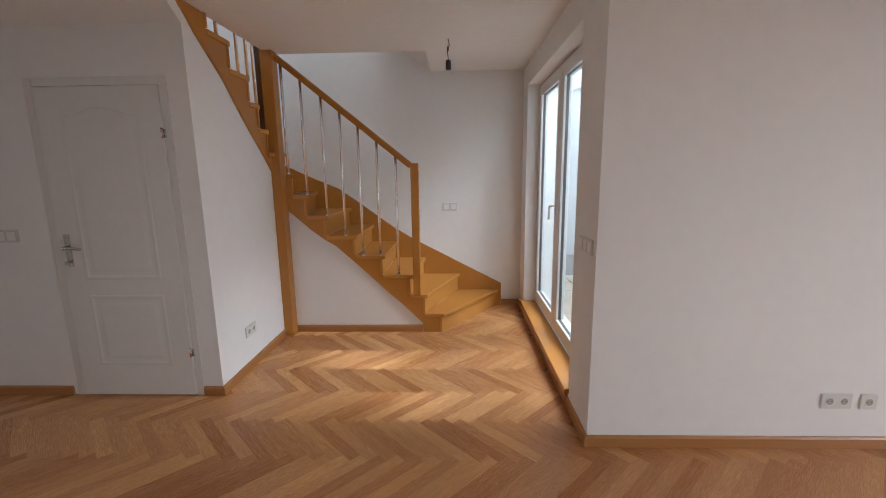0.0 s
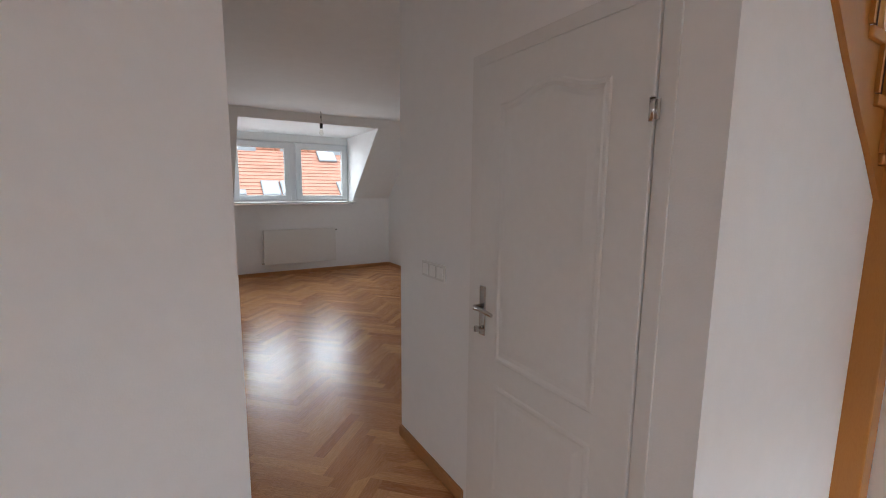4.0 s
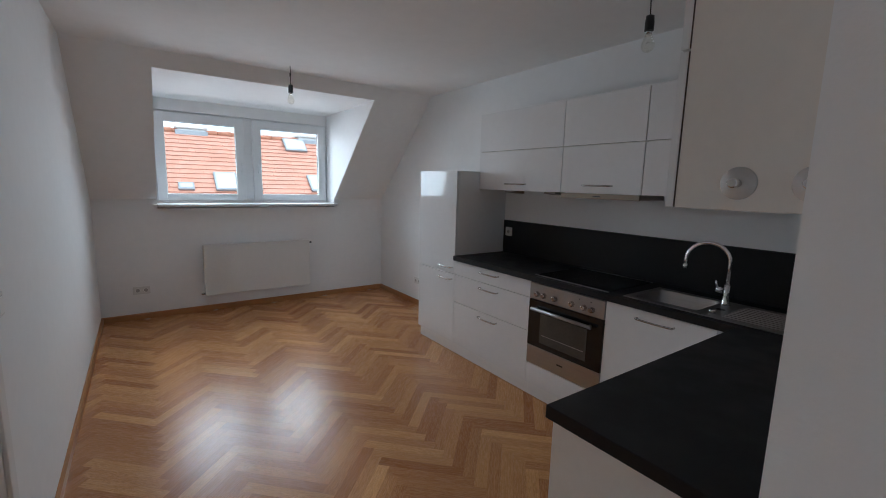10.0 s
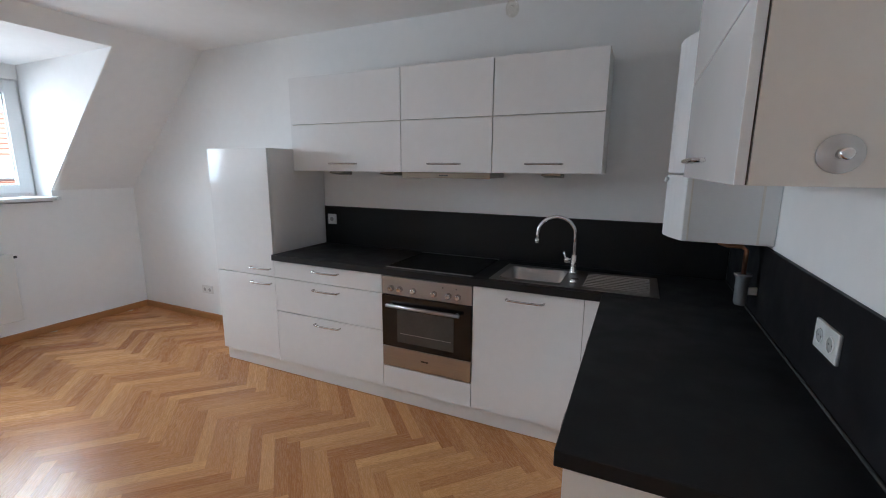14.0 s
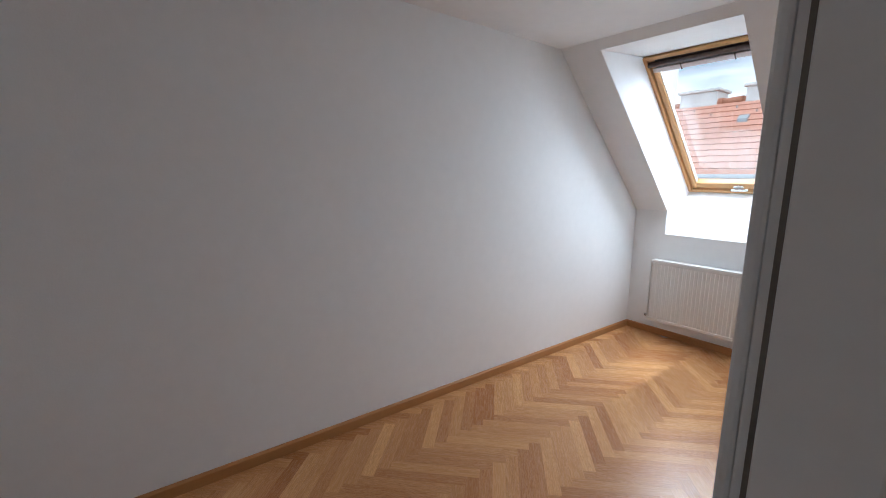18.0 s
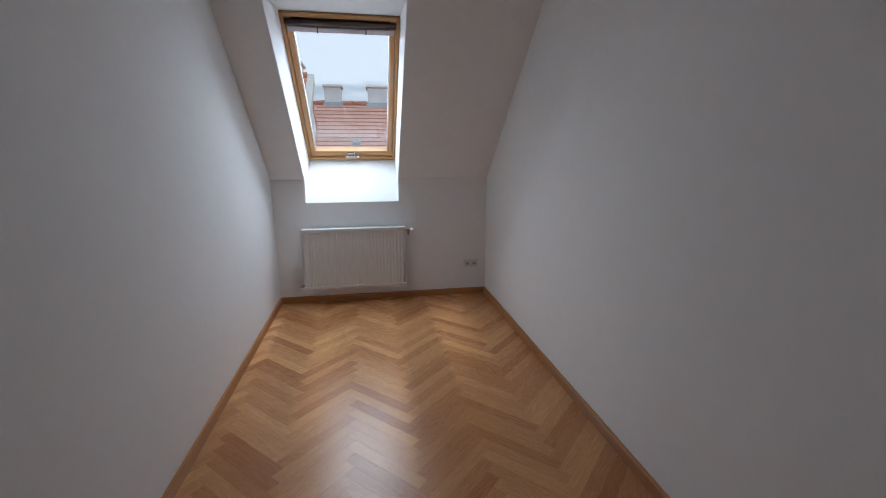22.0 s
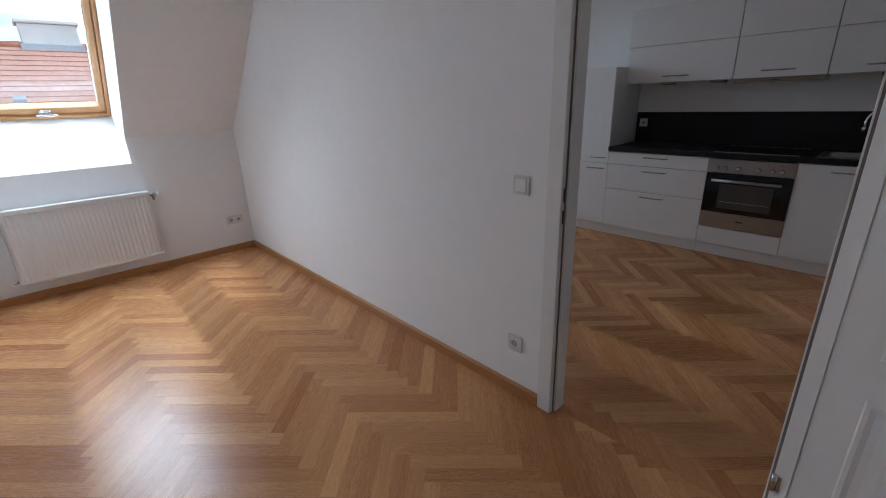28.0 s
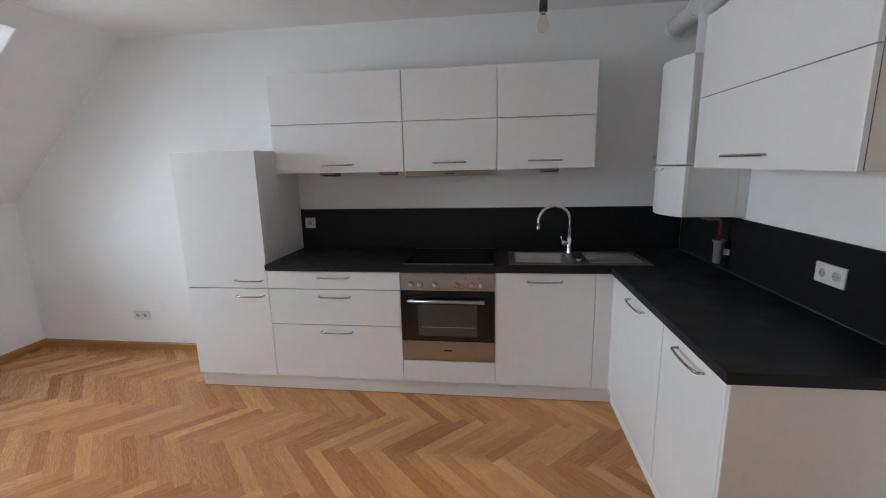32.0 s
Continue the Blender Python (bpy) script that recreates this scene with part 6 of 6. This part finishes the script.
chimney(house, -17.4, 7.15, 2.4, 2.94, 0.6, 1.1, "pale rendered chimney")
chimney(house, -17.6, 9.6, 2.4, 2.94, 0.7, 1.6, "pale rendered chimney")
chimney(house_m, -17.4, -0.36, 2.4, 3.28, 0.6, 0.46, "pale rendered chimney")
chimney(house_m, -17.4, 1.13, 2.4, 3.28, 0.6, 1.0, "pale rendered chimney")
house_b, rb, db, ub = tiled_roof("house", "nearer house with a steep orange roof and white verge", -14.9, 3.2, -12.9, 1.6, -9.0, -0.75, -4.0, CLAY_TILES, 0.185)
verge = [(-14.9, 3.25), (-12.8, 1.57), (-12.8, 1.35), (-14.9, 3.0)]
part("verge", Shape().prism(verge, "y", -0.75, -0.6).bm(), RENDER, house_b, "white painted verge")
part("gable_wall", Shape().prism([(-14.9, 3.1), (-13.15, 1.65), (-13.15, -12), (-16.65, -12), (-16.65, 1.65)], "y", -0.94, -0.76).bm(), RENDER, house_b)
chimney(house_b, -15.1, -1.3, 2.6, 3.44, 0.6, 0.82, "weathered brick chimney")
chimney(house_b, -15.1, -2.65, 2.6, 3.44, 0.6, 0.8, "weathered brick chimney")
for k in range(10):
    y = -0.95 - 0.42 * k
    p = rb + db * (0.32 + 0.22 * (k % 2)) + ub * 0.03
    part("snow_guard", Shape().box(p.x - 0.02, p.x + 0.02, y - 0.012, y + 0.012, p.z - 0.02, p.z + 0.025).bm(0.004), ZINC, house_b, "small grey snow guard")
p = rb + db * 0.75 + ub * 0.03
part("vent_tile", Shape().prism([(p.x - 0.09, p.z - 0.02), (p.x + 0.1, p.z - 0.12), (p.x + 0.1, p.z - 0.03), (p.x - 0.02, p.z + 0.06)], "y", -1.62, -1.44).bm(0.008), ZINC, house_b, "pale grey roof vent")
p = ridge + down * 1.75 + out * 0.03
part("vent_tile", Shape().prism([(p.x - 0.09, p.z - 0.02), (p.x + 0.1, p.z - 0.12), (p.x + 0.1, p.z - 0.03), (p.x - 0.02, p.z + 0.06)], "y", 0.18, 0.38).bm(0.008), ZINC, house_m, "pale grey roof vent")
part("gutter", Shape().tube([(-12.84, -9.0, 1.52), (-12.84, -0.7, 1.52)], 0.08, 10).bm(), ZINC, house_b, "grey zinc gutter along the eaves")


# ---- parquet ----
PW = 0.0663
PL = 7 * PW
NEAR = 300


def plank_mesh():
    """One block: a flat top with a small worn chamfer, and UVs in metres along its grain."""
    c, h = 0.0002, 0.0001
    x, y = PL / 2 - 0.0001, PW / 2 - 0.0001
    v = [(-x, -y, -0.015), (x, -y, -0.015), (x, y, -0.015), (-x, y, -0.015), (-x, -y, -h), (x, -y, -h), (x, y, -h), (-x, y, -h),
         (-x + c, -y + c, 0), (x - c, -y + c, 0), (x - c, y - c, 0), (-x + c, y - c, 0)]
    f = [(8, 9, 10, 11)]
    for i in range(4):
        j = (i + 1) % 4
        f += [(4 + i, 4 + j, 8 + j, 8 + i), (i, j, 4 + j, 4 + i)]
    return v, f


pv, pf = plank_mesh()


def uv_of(me, co):
    layer = me.uv_layers.new(name="grain")
    idx = np.empty(len(me.loops), dtype=np.int32)
    me.loops.foreach_get("vertex_index", idx)
    layer.data.foreach_set("uv", co[idx].astype(np.float32).ravel())


plank_me = bpy.data.meshes.new("plank")
plank_me.from_pydata(pv, [], pf)
uv_of(plank_me, np.array([p[:2] for p in pv]))
plank_me.materials.append(OAK_PART)
zones = {"floor_kitchen": (-8.12, -2.3, KS - 0.04, N, -4.6, 3.4), "floor_bedroom": (-8.12, -2.4, BS, KS - 0.04, -5.6, 0.7), "floor_living": (-2.7, 4.6, -2.6, BW, -0.6, 2.2)}
fields = {k: [] for k in zones}
r2 = math.sqrt(0.5)
LAID = {"floor_kitchen": 0.065, "floor_bedroom": -0.104, "floor_living": -0.055}     # where each room's rows begin
for k in range(-170, 200):
    for j in range(-16, 17):
        for kind in (0, 1):
            if kind == 0:
                u, w, ang = k + 3.5 + 7 * j, k + 0.5 - 7 * j, -45
            else:
                u, w, ang = k + 0.5 + 7 * j, k + 4.5 - 7 * j, 45
            x, yy = (u + w) * PW * r2 - 2.3, (w - u) * PW * r2 + 1.15
            for name, (x0, x1, y0, y1, cx, cy) in zones.items():
                y = yy + LAID[name]
                if name == "floor_living" and x < -2.7 or name != "floor_living" and x >= -2.3:
                    continue
                m = 0.12
                inside = (x0 - m if name != "floor_living" else x0) <= x < (x1 + m if name == "floor_living" else x1)
                lo = y0 - (m if name != "floor_kitchen" else 0.2)
                hi = y1 + (m if name != "floor_bedroom" else 0.2)
                if inside and lo <= y < hi and not (name == "floor_living" and (x < HX - 0.12 and y < KS - 0.04 or x > RX + 0.12 and y > RY + 0.12)):
                    fields[name].append((math.hypot(x - cx, y - cy), x, y, ang))
CUT = KS - 0.042     # both floors are trimmed to one line under the bedroom door
CUT_X = -2.5         # and in the hall


def trimmed(x, y, a, sign, axis):
    """The part of a block's top that lies on one side of a trim line, in its own axes."""
    ca, sa = math.cos(a), math.sin(a)
    ring = [pv[i][:2] for i in (4, 5, 6, 7)]
    if axis == "y":
        side = [sign * (y + sa * p[0] + ca * p[1] - CUT) for p in ring]
    else:
        side = [sign * (x + ca * p[0] - sa * p[1] - CUT_X) for p in ring]
    out_ring = []
    for i in range(4):
        p, q, dp, dq = ring[i], ring[(i + 1) % 4], side[i], side[(i + 1) % 4]
        if dp >= 0:
            out_ring.append(p)
        if dp * dq < 0:
            f = dp / (dp - dq)
            out_ring.append((p[0] + (q[0] - p[0]) * f, p[1] + (q[1] - p[1]) * f))
    return out_ring


for name, blocks in fields.items():
    fl = new(name)
    tagged(fl, "oak parquet blocks laid in herringbone", "floor", kind="structure")
    blocks.sort()
    near = [b for b in blocks if (name == "floor_living" or abs(b[2] - CUT) > 0.2) and abs(b[1] - CUT_X) > 0.2][:NEAR]
    chosen = set(near)
    for _, x, y, ang in near:
        ob = new("plank", plank_me)
        ob.parent = fl
        ob.matrix_basis = pose(x, y, 0.00012 * random.uniform(-1, 1), 0, 0, ang + (180 if random.random() < 0.5 else 0))
    verts, faces, uvs = [], [], []
    for b in blocks:
        if b in chosen:
            continue
        _, x, y, ang = b
        a = radians(ang)
        ca, sa, n0, dz = math.cos(a), math.sin(a), len(verts), 0.00012 * random.uniform(-1, 1)
        if name != "floor_living" and abs(y - CUT) <= 0.2 or abs(x - CUT_X) <= 0.2:
            if abs(x - CUT_X) <= 0.2:
                ring = trimmed(x, y, a, 1 if name == "floor_living" else -1, "x")
            else:
                ring = trimmed(x, y, a, 1 if name == "floor_kitchen" else -1, "y")
            if len(ring) < 3:
                continue
            n = len(ring)
            own = [(*p, -0.015) for p in ring] + [(*p, 0.0) for p in ring]
            own_faces = [tuple(range(n, 2 * n))] + [(i, (i + 1) % n, n + (i + 1) % n, n + i) for i in range(n)]
        else:
            own, own_faces = pv, pf
        verts += [(x + ca * p[0] - sa * p[1], y + sa * p[0] + ca * p[1], p[2] + dz) for p in own]
        faces += [tuple(n0 + i for i in f) for f in own_faces]
        uvs += [p[:2] for p in own]
    me = bpy.data.meshes.new("plank_field")
    me.from_pydata(verts, [], faces)
    uv_of(me, np.array(uvs))
    me.materials.append(OAK_REST)
    ob = new("plank_field", me)
    ob.parent = fl
    ob["kind"] = "stuff"
